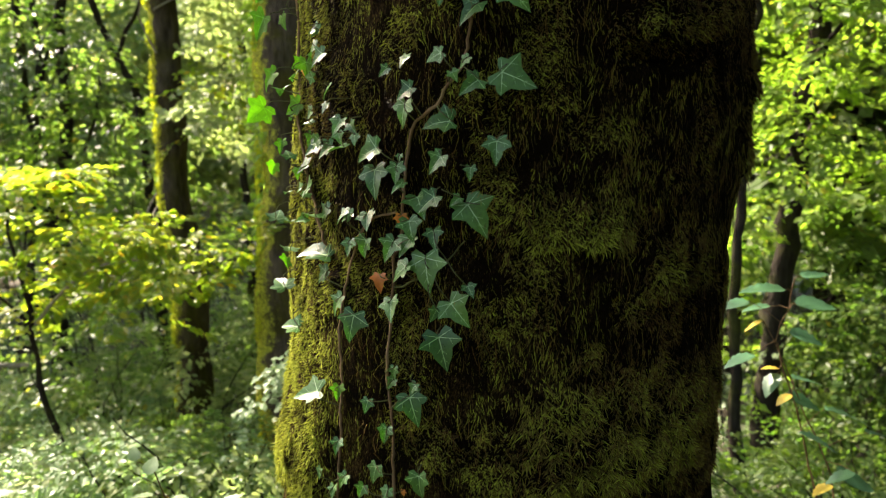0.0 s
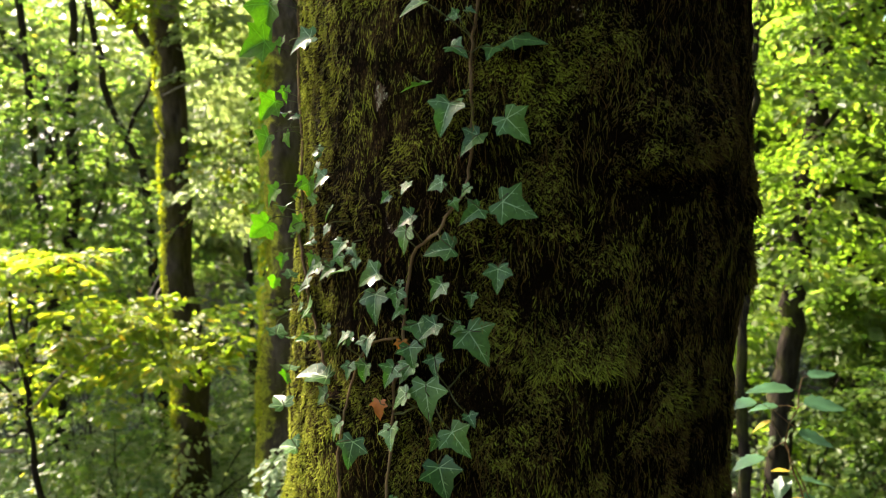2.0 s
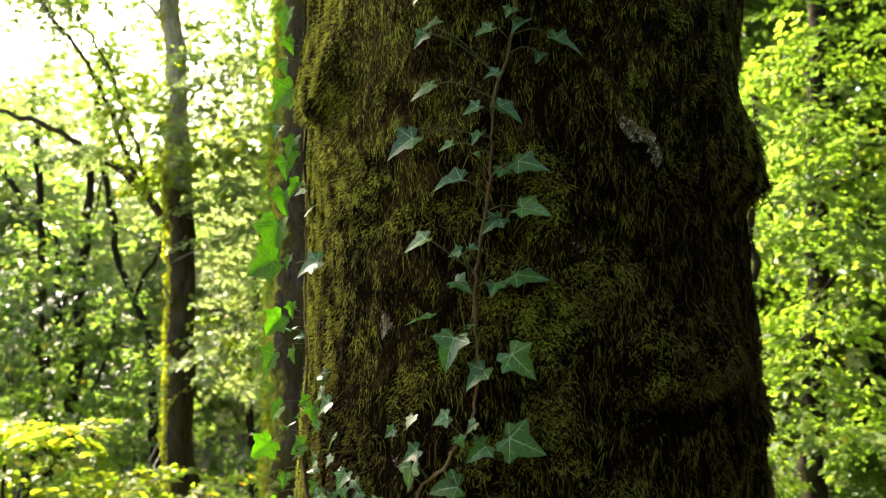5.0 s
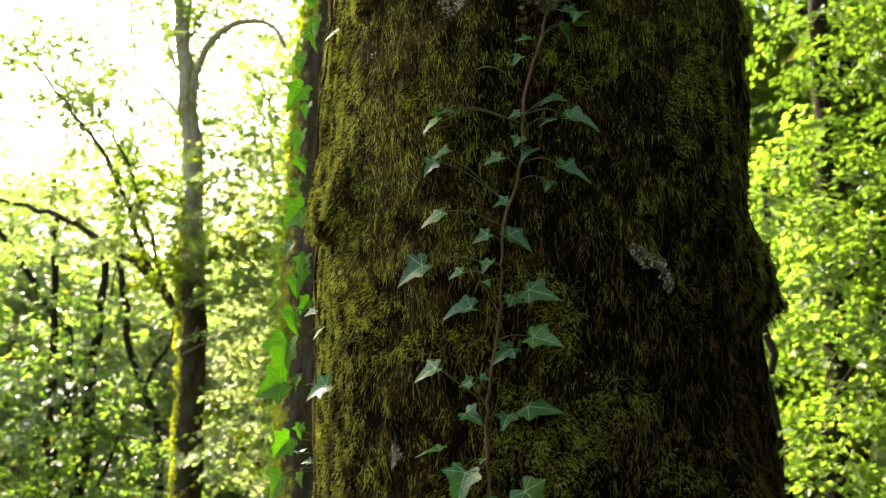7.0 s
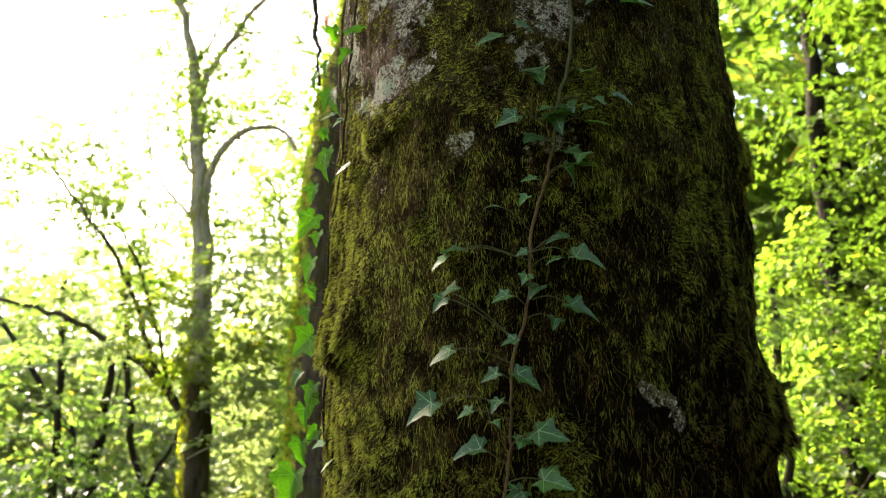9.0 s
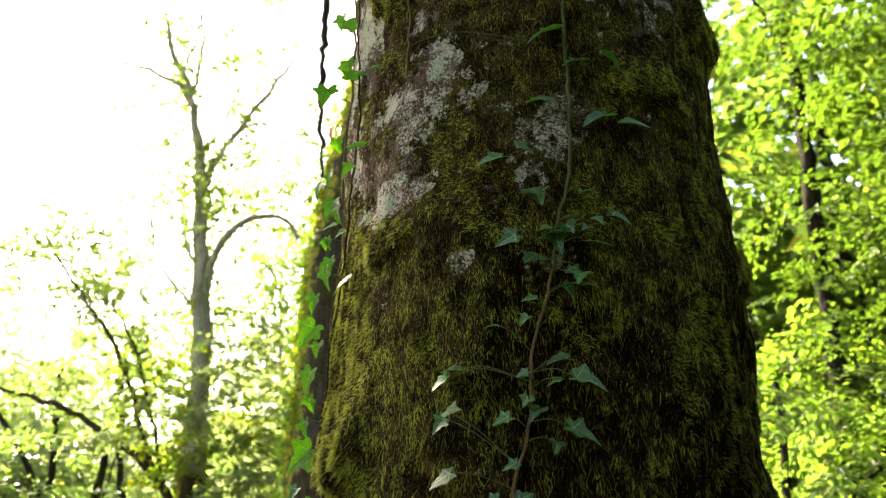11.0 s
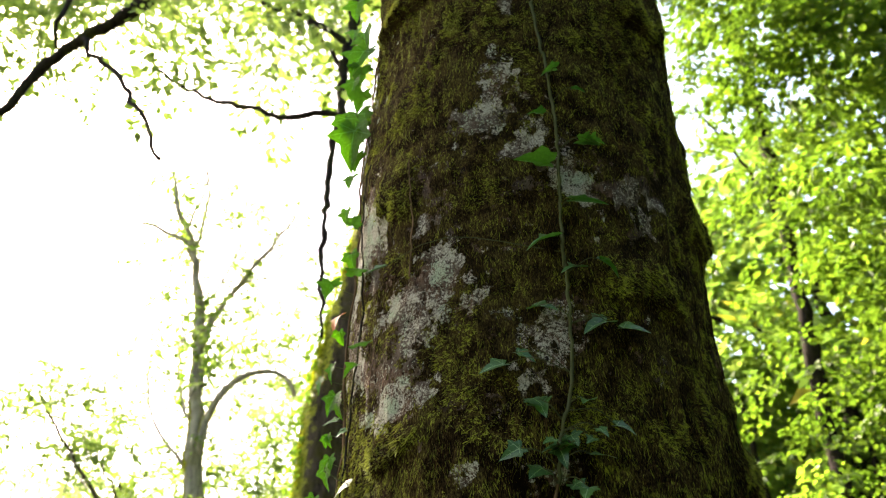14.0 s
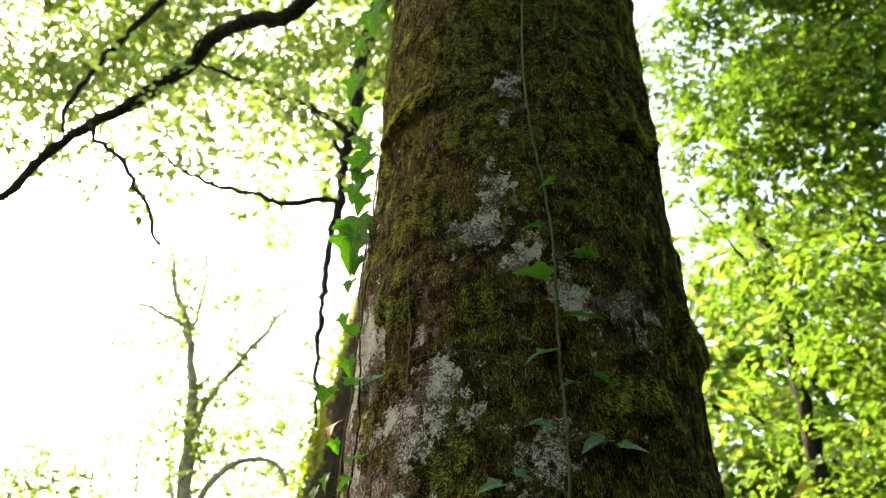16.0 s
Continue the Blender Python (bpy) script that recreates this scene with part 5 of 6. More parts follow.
twigs(hornbeam, [(-2.15, 5.85, 4.2), (-2.2, 5.85, 4.7), (-2.3, 5.85, 5.2), (-2.4, 5.85, 5.8), (-2.6, 5.85, 6.4), (-2.05, 5.85, 5.6), (-1.75, 5.85, 6.0), (-2.9, 5.85, 3.9), (-3.1, 5.85, 4.2), (-3.3, 5.85, 4.5), (-2.0, 5.85, 4.6)], 64, BARK_PALE, 0.5, 0.009)

g = np.random.default_rng(65)
n = 520
h = 2.8 + 4.0 * g.random(n)
ang = g.uniform(0, 2 * np.pi, n)
reach = np.interp(h, (2.8, 6.5), (0.11, 0.04)) + 0.05 * g.random(n)
at = np.stack([np.interp(h, (2.4, 3.64, 4.47, 5.45, 6.2, 7.0), (-2.03, -2.08, -2.18, -2.3, -2.5, -2.8)) + reach * np.cos(ang), 5.9 + reach * np.sin(ang), h], 1)
v, f = blades(at, np.stack([np.cos(ang), np.sin(ang), -0.5 + g.normal(0, 0.4, n)], 1), g.normal(0, 1, (n, 3)), 0.03 + 0.03 * g.random(n))
tagged(part("ivy_leaves", fast_mesh("ivy_leaves", v, f, [LIME], smooth_faces=False), hornbeam, "small sunlit ivy leaves on the bark"), kind="stuff")

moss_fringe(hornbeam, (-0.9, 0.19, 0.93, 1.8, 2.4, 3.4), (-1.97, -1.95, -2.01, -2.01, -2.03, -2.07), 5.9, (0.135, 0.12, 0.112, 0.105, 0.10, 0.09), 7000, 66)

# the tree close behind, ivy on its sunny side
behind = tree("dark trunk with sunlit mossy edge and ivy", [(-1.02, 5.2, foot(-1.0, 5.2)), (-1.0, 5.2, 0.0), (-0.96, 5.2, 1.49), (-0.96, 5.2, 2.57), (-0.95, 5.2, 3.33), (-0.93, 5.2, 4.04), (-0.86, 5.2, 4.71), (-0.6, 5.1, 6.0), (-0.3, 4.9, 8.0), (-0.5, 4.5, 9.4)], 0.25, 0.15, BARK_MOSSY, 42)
for k, (pts, a, b) in enumerate((
    ([(-0.5, 4.5, 9.4), (-0.71, 4.4, 9.02), (-0.78, 4.4, 8.5), (-0.84, 4.4, 8.1), (-0.85, 4.4, 7.2), (-0.89, 4.4, 6.8), (-0.89, 4.4, 6.35), (-0.93, 4.4, 6.08), (-0.95, 4.4, 5.53), (-0.94, 4.4, 4.9), (-0.9, 4.4, 4.4)], 0.075, 0.010),
    ([(-0.88, 4.4, 7.1), (-1.22, 4.4, 7.42), (-1.59, 4.4, 7.6), (-1.81, 4.4, 7.78), (-2.31, 4.4, 8.05), (-2.62, 4.4, 8.23)], 0.032, 0.010),
    ([(-0.92, 4.4, 6.31), (-1.08, 4.4, 6.34), (-1.36, 4.4, 6.31), (-1.6, 4.4, 6.41), (-1.94, 4.4, 6.53), (-2.24, 4.4, 6.71), (-2.5, 4.4, 6.97)], 0.026, 0.012),
    ([(-0.92, 4.4, 6.85), (-1.09, 4.4, 7.17), (-1.24, 4.4, 7.36)], 0.024, 0.012),
)):
    limb("limb", pts, a, b, BARK_DARK, behind, 8, 0.7, 0.06, 0.010, 70 + k)
g = np.random.default_rng(71)
n = 1700
h = 0.3 + 5.6 * g.random(n) ** 0.8
ang = np.radians(g.uniform(150, 225, n))
reach = 0.20 + 0.10 * g.random(n) ** 2
cx = np.interp(h, (2.57, 3.33, 4.04, 4.71, 6.0), (-0.96, -0.95, -0.93, -0.86, -0.6))
at = np.stack([cx + reach * np.cos(ang), 5.2 + reach * np.sin(ang), h], 1)
v, f = blades(at, np.stack([np.cos(ang) * 0.6, np.sin(ang) * 0.3, -0.6 + g.normal(0, 0.4, n)], 1), np.stack([np.cos(ang), np.sin(ang), 0.4 + 0 * ang], 1) + g.normal(0, 0.4, (n, 3)), 0.03 + 0.035 * g.random(n))
tagged(part("ivy_leaves", fast_mesh("ivy_leaves", v, f, [LIME], smooth_faces=False), behind, "sunlit ivy leaves"), kind="stuff")

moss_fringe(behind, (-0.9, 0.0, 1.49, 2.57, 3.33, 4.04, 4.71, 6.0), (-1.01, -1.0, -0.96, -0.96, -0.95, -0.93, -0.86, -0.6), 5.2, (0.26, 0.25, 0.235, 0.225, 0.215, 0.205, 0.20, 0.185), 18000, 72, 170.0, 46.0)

sunny = tree("slim young tree in full sunlit leaf", [(-2.0, 8.1, foot(-2.0, 8.1)), (-2.05, 8.1, 1.0), (-1.95, 8.1, 3.0), (-2.05, 8.1, 5.2)], 0.05, 0.015, BARK_DARK, 49)
crown("crown", [((-2.1, 8.0, 4.2), (0.65, 0.5, 0.9), 80), ((-2.0, 8.0, 2.7), (0.6, 0.5, 0.8), 70), ((-2.1, 8.0, 5.5), (0.5, 0.4, 0.6), 26), ((-2.0, 8.0, 1.4), (0.6, 0.5, 0.5), 40)], HAZED_LEAF, sunny, 75, 0.55, 0.55)

# trees on the other side
right_tree = tree("dark forest tree trunk half hidden by leaves", [(2.60, 6.0, foot(2.60, 6.0)), (2.62, 6.0, -0.11), (2.66, 6.0, 0.48), (2.70, 6.0, 1.31), (2.76, 6.0, 2.05), (2.85, 6.0, 4.0), (3.05, 6.0, 7.0), (3.1, 6.0, 9.0)], 0.095, 0.045, BARK_DARK, 43)
limb("limb", [(2.78, 6.0, 2.3), (2.65, 5.6, 2.6), (3.0, 5.6, 2.78), (3.6, 5.5, 3.1)], 0.02, 0.012, BARK_DARK, right_tree, 6, 0.5, 0.1, 0.01, 81)
limb("limb", [(2.72, 6.0, 1.0), (2.5, 5.7, 1.6), (2.9, 5.5, 2.4), (3.4, 5.3, 3.3)], 0.02, 0.012, BARK_DARK, right_tree, 6, 0.5, 0.1, 0.01, 82)
limb("limb", [(3.0, 6.0, 6.3), (2.6, 5.7, 6.9), (2.2, 5.4, 7.2)], 0.025, 0.008, BARK_DARK, right_tree, 6, 0.5, 0.1, 0.01, 83)
twigs(right_tree, [(2.5, 5.3, 1.5), (2.6, 5.3, 1.9), (3.0, 5.2, 2.5), (2.4, 5.0, 2.6)], 84, BARK_PALE, 0.5, 0.008)
# lower sprays use a brighter leaf than the crown: sunlight put into colour
crown("lower_leaves", [((2.9, 5.6, 2.0), (1.0, 0.8, 1.1), 135), ((2.3, 5.9, 0.9), (0.25, 0.4, 0.4), 8), ((2.3, 6.6, 2.4), (0.5, 0.4, 0.9), 44), ((2.9, 7.2, 0.6), (0.9, 0.5, 0.6), 26), ((2.5, 5.6, 3.2), (0.6, 0.5, 0.6), 40)], LIME, right_tree, 88, 0.55, 0.52, "lime-green lower leaves, sunlight put into the colour")
crown("crown", [((3.3, 5.6, 3.7), (1.2, 0.9, 1.0), 125), ((3.3, 5.6, 5.2), (1.3, 0.9, 0.9), 115), ((3.4, 5.4, 7.0), (1.5, 1.0, 1.1), 160), ((2.3, 5.0, 7.7), (0.7, 0.6, 0.5), 30), ((3.6, 5.0, 9.0), (1.8, 1.2, 1.0), 215)], FRESH, right_tree, 85, 0.55, 0.55)
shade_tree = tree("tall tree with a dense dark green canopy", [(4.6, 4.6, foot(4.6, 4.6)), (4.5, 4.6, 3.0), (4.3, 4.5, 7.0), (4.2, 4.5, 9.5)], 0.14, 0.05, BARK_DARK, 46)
crown("crown", [((3.3, 4.5, 5.4), (1.0, 0.8, 0.8), 70), ((3.7, 4.4, 7.0), (1.5, 1.0, 1.0), 165), ((2.9, 4.5, 7.4), (0.8, 0.7, 0.7), 60), ((2.9, 4.4, 8.6), (0.9, 0.9, 0.6), 60), ((4.0, 4.2, 8.9), (1.6, 1.1, 0.9), 230)], FRESH, shade_tree, 87, 0.6, 0.72)
thin = tree("thin dark young trunk", [(2.08, 5.0, foot(2.08, 5.0)), (2.02, 5.0, -1.0), (1.93, 5.0, 0.1), (1.9, 5.0, 1.5), (2.0, 5.1, 3.2)], 0.042, 0.02, BARK_DARK, 44)
crown("crown", [((2.1, 5.0, 2.2), (0.7, 0.6, 0.9), 50), ((2.2, 5.1, 3.2), (0.6, 0.5, 0.4), 14)], BEECH, thin, 86, 0.5, 0.62)

# thin dark trees further down the slope
for k, pts in enumerate((
    [(-4.0, 8, 0.2), (-4.07, 8, 1.1), (-4.18, 8, 1.43), (-4.16, 8, 2.2), (-4.3, 8, 4.2)],
    [(-4.08, 8, -1.3), (-4.05, 8, -0.6), (-4.02, 8, -0.19), (-3.82, 8, 0.7), (-3.74, 8, 2.52), (-3.6, 8, 4.6)],
    [(-2.9, 8, 0.6), (-3.03, 8, 1.35), (-3.23, 8, 1.98), (-3.41, 8, 2.52), (-3.6, 8, 3.8)],
    [(-4.9, 8.6, 0.0), (-4.3, 8.6, 2.0), (-4.6, 8.6, 2.9), (-5.4, 8.6, 4.0)],
    [(-2.2, 10.4, -1.0), (-2.45, 10.4, 1.0), (-1.9, 10.4, 3.6)],
    [(4.4, 8.6, -1.0), (4.3, 8.6, 1.0), (4.5, 8.6, 5.0)],
    [(3.5, 9.2, -1.0), (3.55, 9.2, 2.0), (3.4, 9.2, 6.0)],
)):
    pts[0] = (pts[0][0], pts[0][1], foot(pts[0][0], pts[0][1]))
    t = tree("thin dark-barked tree in the shaded wood", pts, (0.07, 0.095, 0.055, 0.05, 0.07, 0.08, 0.1)[k], 0.03, BARK_DARK, 90 + k)
    limb("limb", [pts[-3], np.add(pts[-3], (0.35, -0.1, 0.6)), np.add(pts[-3], (0.5, -0.1, 1.3))], 0.025, 0.01, BARK_DARK, t, 6, 0.5, 0.12, 0.01, k)
    top = np.array(pts[-1], float)
    crown("crown", [(top - (0, 0, 0.6), (1.0, 0.8, 0.6), 14), (top - (0, 0, 2.0), (1.1, 0.9, 0.8), 16), (top - (0, 0, 3.2), (1.2, 0.8, 0.7), 16)], BEECH, t, 100 + k, 0.65, 0.75)

# woods all round: two kinds of tree, set out in rings that leave the sunny side open
for kind in range(2):
    src = tree("tall forest tree in full green leaf", [(0, 0, -0.3), (0.08, 0, 2.0), (-0.05, 0.1, 5.0), (0.1, 0, 9.0)], 0.16, 0.05, BARK_DARK, 120 + kind, name="forest_tree", group="woods all round")
    for k in range(4):
        g = np.random.default_rng(130 + 10 * kind + k)
        d = g.normal(size=3) * (1, 1, 0.2)
        limb("limb", [(0, 0, 3.5 + k), np.array((0, 0, 4.2 + k)) + d * 0.5, np.array((0, 0, 4.8 + k)) + d * 1.3], 0.05, 0.015, BARK_DARK, src, 6, 0.4, 0.2, 0.01, k)
    crown("crown", [((0, 0, 8.6), (1.9, 1.9, 1.2), 60), ((0.3, 0.2, 6.4), (2.3, 2.2, 1.3), 85), ((-0.3, 0.2, 4.2), (2.2, 2.2, 1.3), 80), ((0.2, -0.3, 2.4), (1.8, 1.8, 1.0), 50)], BEECH if kind == 0 else SHADY, src, 140 + kind, 1.3, 2.3, far=True)
    g = np.random.default_rng(150 + kind)
    # second list: unseen trees added behind the camera to hold back sky light
    spots = ((4.9, 9.5), (7.0, 7.0), (6.2, 12.5), (9.5, 10.0), (7.8, 2.8), (10.5, -1.5), (3.0, 12.0), (11, 4.5), (5.0, 15.5)) if kind == 0 else ((-5.0, -9.4), (0.2, -9.0), (5.0, -8.4), (9.0, -6.5), (-2.6, -12.0), (3.6, -12.2))
    for k, (px, py) in enumerate(spots):
        m = Matrix.Translation((px, py, foot(px, py))) @ Matrix.Rotation(g.random() * 6.28, 4, "Z") @ Matrix.Scale(0.9 + 0.35 * g.random(), 4)
        if k == 0:
            src.matrix_basis = m
        else:
            c = copy_thing(src, m)
            c.scale = m.to_scale()

# far woods: low leaf masses down the slope, and higher ones away from the sun
g = np.random.default_rng(160)
n = 2300
az = g.uniform(-180, 180, n)
low = smooth(75, 40, np.abs(az - 46))                 # the open side towards the sun
dist = 11 + 4 * low + 14 * g.random(n)
top_deg = 15 * low + 26 * (1 - low)
el = -9 + (top_deg + 9) * g.random(n) ** 1.2
at = np.stack([-np.sin(np.radians(az)) * dist, np.cos(np.radians(az)) * dist, 1.6 + np.tan(np.radians(el)) * dist], 1)
v, f = foliage(at, 1.9 * (0.7 + 0.6 * g.random(n)), 2.4, 161, far=True)
tagged(new("far_woods", fast_mesh("far_woods", v, f, [BEECH], smooth_faces=False)), "distant green woodland filling the slope", "woods", kind="stuff")
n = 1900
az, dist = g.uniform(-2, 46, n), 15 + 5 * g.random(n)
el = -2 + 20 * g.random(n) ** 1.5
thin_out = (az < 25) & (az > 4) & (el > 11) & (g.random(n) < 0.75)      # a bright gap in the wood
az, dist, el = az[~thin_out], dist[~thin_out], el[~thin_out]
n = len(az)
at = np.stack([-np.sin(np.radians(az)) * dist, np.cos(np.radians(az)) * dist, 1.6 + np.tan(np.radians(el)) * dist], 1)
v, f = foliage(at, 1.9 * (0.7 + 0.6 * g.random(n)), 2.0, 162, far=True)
# haze over the open edge is painted as paler leaves
tagged(new("hazed_woods", fast_mesh("hazed_woods", v, f, [HAZED_LEAF], smooth_faces=False)), "leaves of the wood's open edge, paled to stand for haze", "woods", kind="stuff")

# the far side of the valley, closing the view low down, haze put into its leaf colour
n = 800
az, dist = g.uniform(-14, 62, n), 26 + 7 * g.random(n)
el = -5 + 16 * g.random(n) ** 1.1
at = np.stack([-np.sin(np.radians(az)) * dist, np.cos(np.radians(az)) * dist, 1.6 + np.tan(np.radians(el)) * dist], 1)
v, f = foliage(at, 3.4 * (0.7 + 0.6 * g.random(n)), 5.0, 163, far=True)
tagged(new("valley_woods", fast_mesh("valley_woods", v, f, [HAZED_LEAF], smooth_faces=False)), "pale green woods across the valley, haze put into the colour", "woods", kind="stuff")

# an unseen tall tree added up the sunny side, whose crown keeps the sun off the beech
tall = tree("added unseen tree whose high crown shades the beech", [(-18.58, 19.04, foot(-18.58, 19.04)), (-18.48, 19.04, 8.0), (-18.68, 19.14, 16.0), (-18.98, 18.74, 24.5)], 0.2, 0.06, BARK_DARK, 47, name="forest_tree", group="woods all round")
limb("limb", [(-18.68, 19.14, 19.0), (-18.18, 18.84, 20.8), (-17.88, 18.64, 22.5)], 0.06, 0.02, BARK_DARK, tall, 6, 0.4, 0.2, 0.01, 1)
limb("limb", [(-18.68, 19.14, 18.5), (-19.48, 19.24, 20.8), (-19.98, 19.24, 23.0)], 0.06, 0.02, BARK_DARK, tall, 6, 0.4, 0.2, 0.01, 2)
crown("crown", [((-19.28, 18.44, 23.1), (1.4, 1.6, 2.0), 85)], SHADY, tall, 48, 1.4, 2.2, far=True)


# ---- undergrowth ----
def shrub(places, mat, label, seed, length, leaf, group="undergrowth", stems=4, far=False):
    """A low shrub: thin stems from one root and sprays of leaves. places: (centre, radii, sprays) as in a crown."""
    c0 = np.array(places[0][0], float)
    ob = thing("shrub", label, "shrub", group)
    g = np.random.default_rng(seed)
    z0 = foot(c0[0], c0[1])
    for k in range(stems):
        tip = c0 + g.normal(0, 0.5, 3) * np.array(places[0][1])
        limb("stem", [(c0[0], c0[1], z0), (c0[0] + g.normal(0, 0.06), c0[1] + g.normal(0, 0.06), (z0 + tip[2]) / 2), tip], 0.009, 0.003, BARK_DARK, ob, 5, 0.3, 0.1, 0.006, seed + k)
    crown("leaves", places, mat, ob, seed, length, leaf, far=far)
    return ob


for k in range(60):
    g = np.random.default_rng(200 + k)
    y = 2.9 + 5.4 * (k / 60) ** 0.9 + g.normal(0, 0.15)
    side = -1 if k % 3 else 1
    x = -y * (0.17 + 0.44 * g.random()) if side < 0 else y * (0.34 + 0.28 * g.random())
    if 0.36 < x / y < 0.49:      # leave the trunks behind in view
        x = y * (0.50 + 0.1 * g.random())
    z = foot(x, y)
    h = 0.35 + 0.25 * g.random()
    shrub([((x, y, z + h), (0.42, 0.38, 0.26), 21), ((x, y, z + 0.2), (0.5, 0.45, 0.14), 12)], (SHRUB, HAZED_LEAF, SHRUB, BEECH)[k % 4] if side < 0 else (SHADY, FRESH, SHADY, SHADY)[k % 4], ("pale green leafy shrub on the forest floor", "grey-green leafy undergrowth on the slope", "grey-green low bush in the wood", "mid-green bush on the slope")[k % 4 if side < 0 else 3], 210 + k, 0.42, 0.42, far=y > 5.5)
for k, (x, y, z) in enumerate(((-3.4, 7.2, 0.2), (-2.6, 7.4, 0.0), (-1.6, 7.2, 0.3), (-4.2, 7.6, 0.9), (-3.0, 7.8, 1.2), (-3.9, 7.2, 2.0), (2.6, 6.8, -0.2), (3.6, 7.0, 0.0), (3.2, 6.6, 0.5))):
    shrub([((x, y, z), (0.9, 0.5, 0.55), 32)], (LIME, BEECH, SHADY)[k % 3], "tall understorey bush with layered sprays", 270 + k, 0.6, 0.68, far=True)

for k in range(22):
    g = np.random.default_rng(400 + k)
    y = 5.6 + 4.2 * (k / 22)
    x = -y * (0.19 + 0.40 * ((k * 0.618) % 1.0)) if k % 4 else y * (0.38 + 0.2 * g.random())
    if 0.36 < x / y < 0.49:
        x = y * (0.50 + 0.1 * g.random())
    z = foot(x, y) + 0.75 + 0.5 * g.random()
    shrub([((x, y, z), (0.6, 0.45, 0.45), 26)], SHADY if x > 0 else (HAZED_LEAF, BEECH)[k % 2], ("pale green bush with small leaves on thin stems", "fresh green bush on thin stems")[0 if x < 0 and k % 2 == 0 else 1], 420 + k, 0.5, 0.6, far=True)

# low growth on the floor, past counting
g = np.random.default_rng(190)
n = 40000
r, turn = 0.6 + 13 * g.random(n) ** 0.75, g.uniform(0, 2 * np.pi, n)
x, y = 0.1 + r * np.cos(turn), 2.6 + r * np.sin(turn)
at = np.stack([x, y, ground_height(x, y) + 0.02 + 0.22 * g.random(n) ** 1.5 * (0.4 + value_noise(np.stack([x, y, 0 * x], 1), 0.7, 5))], 1)
d = g.normal(size=(n, 3)) * (1, 1, 0.35)
v, f = blades(at, d, np.array((0, 0, 1.0)) + g.normal(0, 0.35, (n, 3)), 0.05 + 0.06 * g.random(n), far=True)
tagged(new("ground_cover", fast_mesh("ground_cover", v, f, [SHRUB], smooth_faces=False)), "low leafy plants covering the forest floor", "plants", kind="stuff")

# sapling with golden leaves
sapling = tree("young sapling with layered yellow-green leaves", [(-2.55, 5.0, foot(-2.55, 5.0)), (-2.59, 5.0, -0.78), (-2.68, 5.0, -0.29), (-2.7, 5.0, 0.06), (-2.74, 5.0, 0.41), (-2.79, 5.0, 0.9)], 0.026, 0.010, BARK_DARK, 45, name="sapling", group="saplings")
limb("limb", [(-2.69, 5.0, 0.12), (-2.41, 5.0, 0.41), (-2.14, 4.95, 0.54), (-1.5, 4.9, 0.62)], 0.014, 0.005, BARK_PALE, sapling, 6, 0.3, 0.08, 0.006, 1)
limb("limb", [(-2.69, 5.0, 0.10), (-2.95, 5.0, 0.34), (-3.3, 5.0, 0.5)], 0.013, 0.006, BARK_DARK, sapling, 6, 0.3, 0.08, 0.006, 2)
limb("limb", [(-2.7, 4.9, -0.12), (-3.4, 4.8, -0.10)], 0.016, 0.014, BARK_PALE, sapling, 6, 0.3, 0.08, 0.006, 3, "broken pale branch")
crown("crown", [((-2.7, 5.0, 1.10), (0.5, 0.4, 0.10), 16), ((-2.5, 5.0, 0.80), (0.6, 0.4, 0.10), 16), ((-2.1, 5.0, 0.72), (0.5, 0.35, 0.09), 14), ((-1.55, 4.95, 0.66), (0.42, 0.3, 0.10), 12), ((-2.6, 5.0, 0.52), (0.5, 0.3, 0.10), 8), ((-2.3, 5.0, 0.36), (0.7, 0.4, 0.22), 14), ((-1.75, 5.0, 0.45), (0.4, 0.3, 0.14), 8), ((-2.8, 5.0, 0.12), (0.45, 0.3, 0.2), 7)], GOLDEN, sapling, 300, 0.42, 0.62, droop=0.05)


# ---- seedlings near the beech ----
def broad_blade(teeth, seed):
    """A broad hazel leaf, 1 long: oval with a drawn-out tip, pleated along its side veins."""
    g = np.random.default_rng(seed)
    n = 11
    u = np.linspace(0, 1, n)
    w = 0.40 * np.sin(np.pi * u ** 0.75) ** 0.8 * (1 - 0.25 * u)
    verts, faces = [], []
    for i in range(n):
        pleat = 0.012 * (1 if i % 2 else -1)
        sag = -0.18 * u[i] ** 2
        for s in (-1, -0.5, 0, 0.5, 1):
            ww = w[i] * (1 + (teeth * (1 if i % 2 else -1) if abs(s) == 1 else 0))
            verts.append((u[i], s * ww, sag + 0.16 * abs(s) * w[i] + (pleat if s else 0.0) - 0.05 * abs(s) ** 2 * w[i]))
    for i in range(n - 1):
        for k in range(4):
            a = i * 5 + k
            faces.append((a, a + 5, a + 6, a + 1))
    return np.array(verts), np.array(faces)


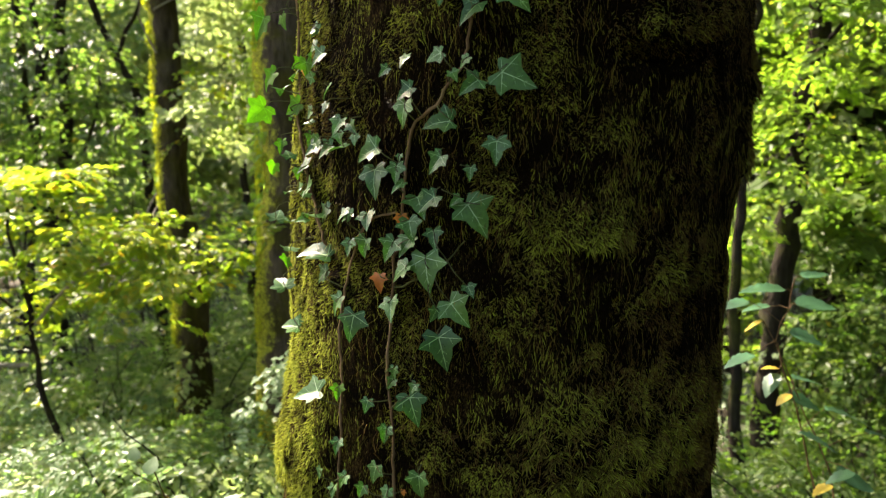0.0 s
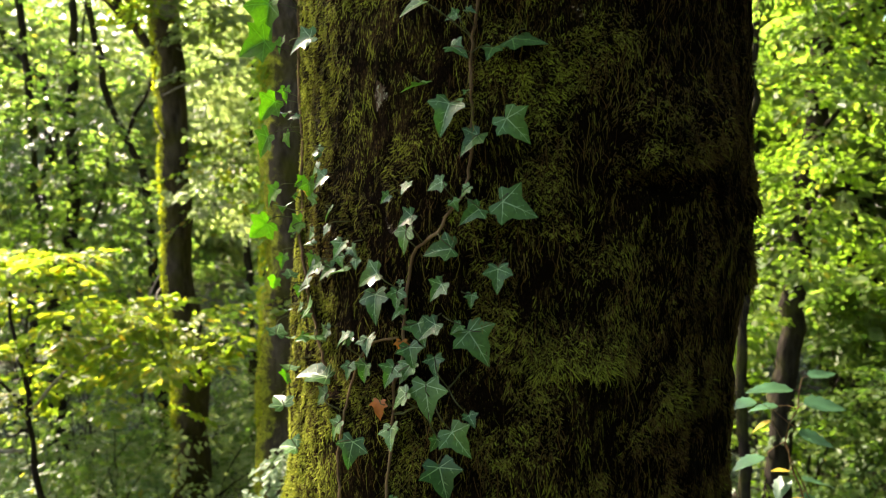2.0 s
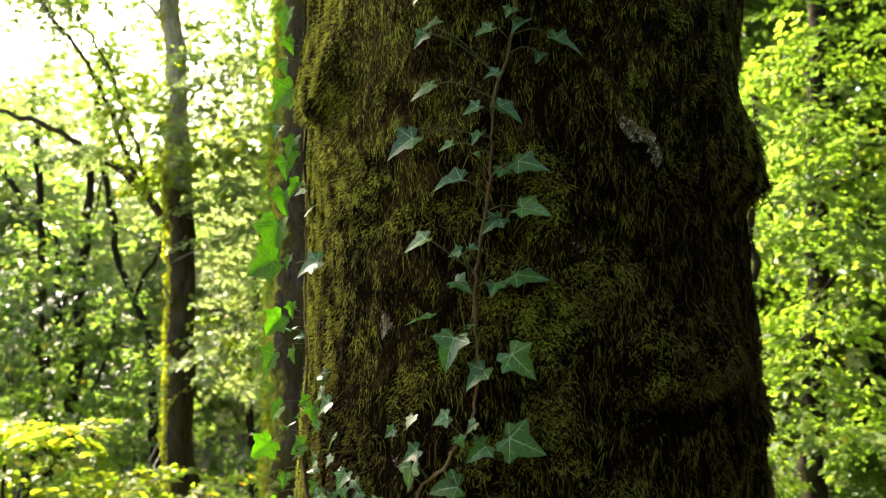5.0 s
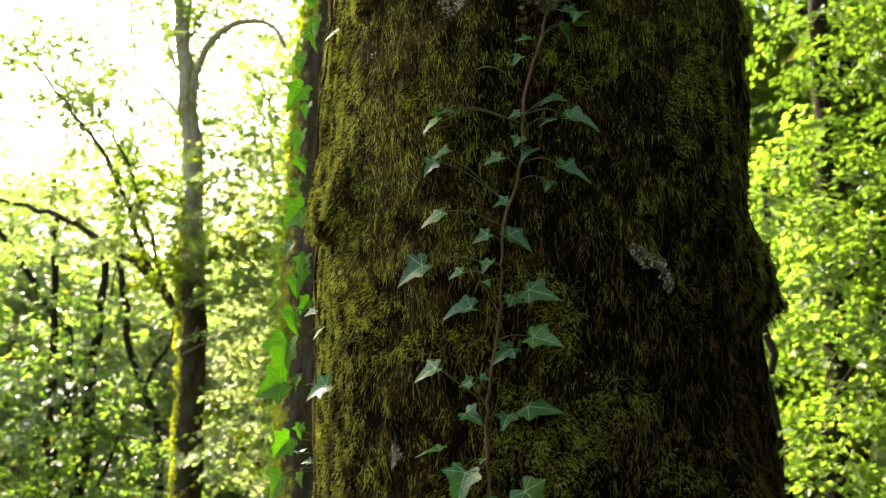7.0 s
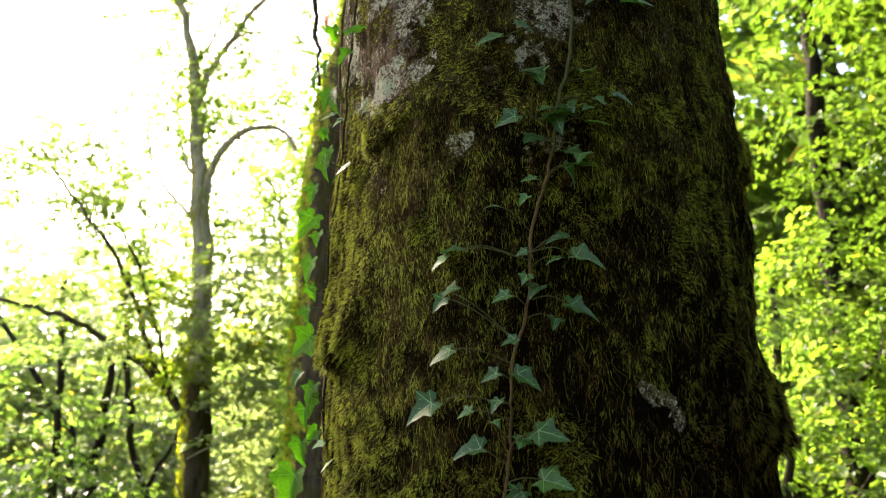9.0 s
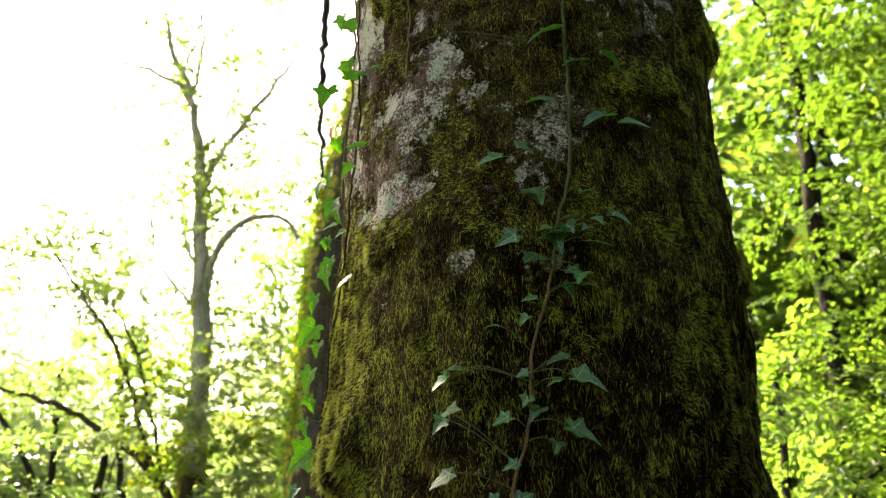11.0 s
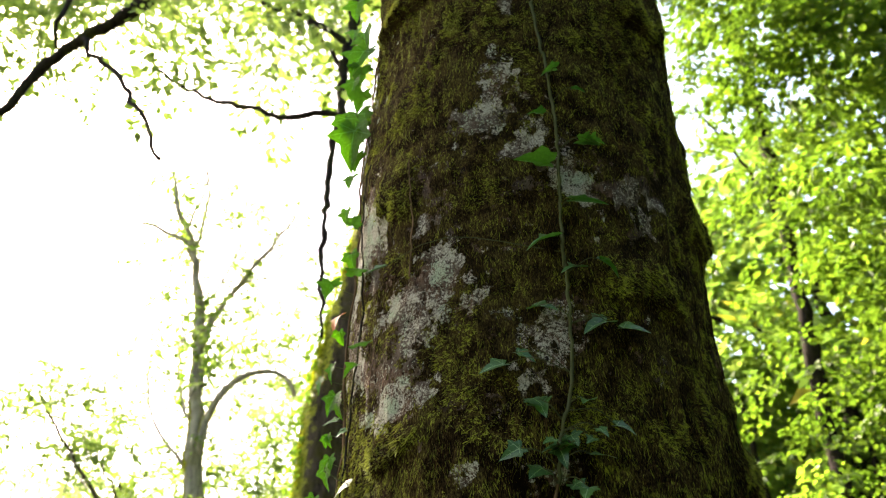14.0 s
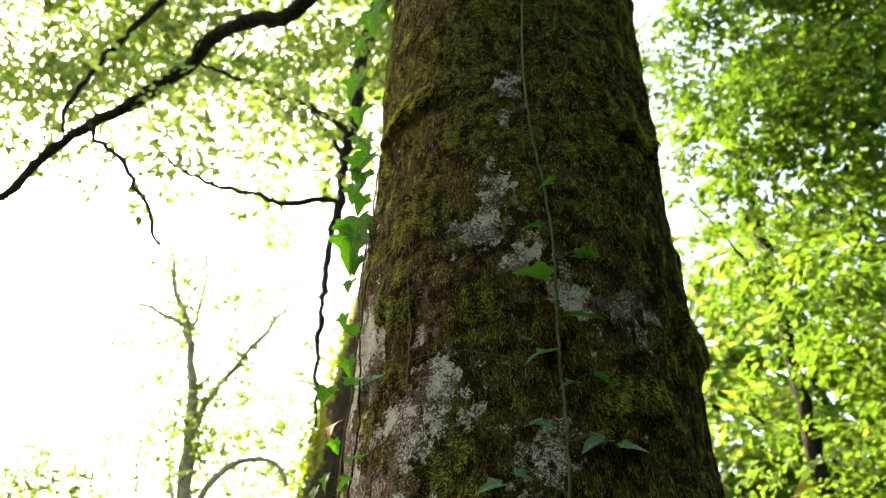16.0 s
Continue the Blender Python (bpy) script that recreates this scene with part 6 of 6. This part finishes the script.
def seedling(label, stem, r0, leaves, mat, seed, name="hazel_sapling"):
    ob = thing(name, label, "sapling", "saplings")
    c = bend(stem, 0.04, 0.002, seed)
    v, f = tube(c, np.linspace(r0, 0.0018, len(c)), 7, 0.2, seed)
    part("stem", fast_mesh("stem", v, f, [VINE_WOOD]), ob)
    shapes = [broad_blade(0.06, seed + k) for k in range(3)]
    g = np.random.default_rng(seed)
    for k, (x, y, z, size, yaw, tilt, yellow) in enumerate(leaves):
        v, f = shapes[k % 3]
        leaf = part("yellow_leaf" if yellow else "leaf", fast_mesh("broad_leaf", v, f, [YELLOW if yellow else mat]), ob, "yellowed leaf" if yellow else "")
        d = Euler((radians(g.normal(0, 12)), radians(-tilt), radians(yaw))).to_matrix()
        centre = Vector((x, y, z)) - d @ Vector((0.45 * size, 0, 0))
        held = Matrix.Translation(centre) @ d.to_4x4() @ Matrix.Scale(size, 4)
        leaf.matrix_world = held
        near = c[np.argmin(np.linalg.norm(c - np.array(centre), axis=1))]
        pts = bend([near, (near + np.array(centre)) / 2 + (0, 0, 0.006), np.array(centre)], 0.02)
        pv, pf = tube(pts, np.linspace(0.0016, 0.001, len(pts)), 5)
        stalk = new("petiole", fast_mesh("petiole", pv, pf, [VINE_WOOD]))
        stalk.parent = leaf
        stalk.matrix_parent_inverse = held.inverted()
    return ob


seedling("hazel sapling with broad green and a few yellow leaves", [(1.36, 2.4, foot(1.36, 2.4)), (1.27, 2.4, 0.15), (1.22, 2.4, 0.34), (1.14, 2.4, 0.61), (1.06, 2.4, 0.84), (1.09, 2.4, 0.94), (1.10, 2.4, 1.04)], 0.006, (
    (1.16, 2.40, 1.055, 0.10, 20, 12, 0), (1.00, 2.38, 1.015, 0.14, 175, 4, 0), (1.16, 2.38, 0.965, 0.13, -5, 2, 0), (0.93, 2.42, 0.955, 0.09, 185, -8, 0), (1.01, 2.45, 0.935, 0.09, 170, -5, 0),
    (1.13, 2.36, 0.865, 0.11, -15, -10, 0), (0.94, 2.38, 0.785, 0.11, 190, -12, 0), (1.03, 2.35, 0.715, 0.09, 215, -40, 0)), HAZEL, 310)
seedling("low hazel shoot with broad dark and yellow leaves", [(1.45, 2.45, foot(1.45, 2.45)), (1.30, 2.42, 0.3), (1.18, 2.42, 0.58), (1.10, 2.42, 0.75)], 0.005, (
    (1.04, 2.38, 0.755, 0.06, 185, 10, 1), (1.08, 2.36, 0.66, 0.065, 200, -20, 1), (0.99, 2.42, 0.885, 0.07, 160, -30, 1), (1.17, 2.42, 0.63, 0.12, -10, -15, 0), (1.19, 2.45, 0.69, 0.12, 15, -8, 0),
    (1.32, 2.42, 0.58, 0.17, -5, -12, 0), (1.36, 2.40, 0.36, 0.16, 10, -15, 0), (1.20, 2.36, 0.52, 0.13, -20, -15, 0), (1.28, 2.35, 0.40, 0.10, 180, -15, 0), (1.24, 2.38, 0.34, 0.08, 200, -10, 1), (1.45, 2.45, 0.50, 0.12, 20, -10, 0)), HAZEL, 311)
seedling("pale leafy seedling lit from above", [(-0.62, 1.95, foot(-0.62, 1.95)), (-0.68, 1.92, 0.35), (-0.73, 1.9, 0.57), (-0.75, 1.9, 0.64)], 0.003, (
    (-0.75, 1.88, 0.668, 0.055, 80, 40, 0), (-0.80, 1.90, 0.69, 0.045, 120, 45, 0), (-0.78, 1.88, 0.585, 0.065, 190, 5, 0), (-0.68, 1.88, 0.575, 0.06, -10, 5, 0), (-0.545, 1.86, 0.585, 0.065, 30, 25, 0), (-0.66, 1.85, 0.50, 0.07, -60, 0, 0)), PALE_LEAF, 312, "seedling")
seedling("pale seedling with crinkled leaves", [(-1.1, 1.95, foot(-1.1, 1.95)), (-1.12, 1.92, 0.35), (-1.16, 1.9, 0.56)], 0.003, (
    (-1.14, 1.88, 0.59, 0.065, 20, 15, 0), (-1.20, 1.88, 0.57, 0.06, 170, 10, 0), (-1.08, 1.85, 0.50, 0.06, -40, 5, 0)), PALE_LEAF, 313, "seedling")
shrub([((-0.73, 3.6, 0.33), (0.06, 0.10, 0.20), 13)], PALE_LEAF, "pale sunlit bramble leaves at a tree's foot", 314, 0.2, 0.36, stems=3)
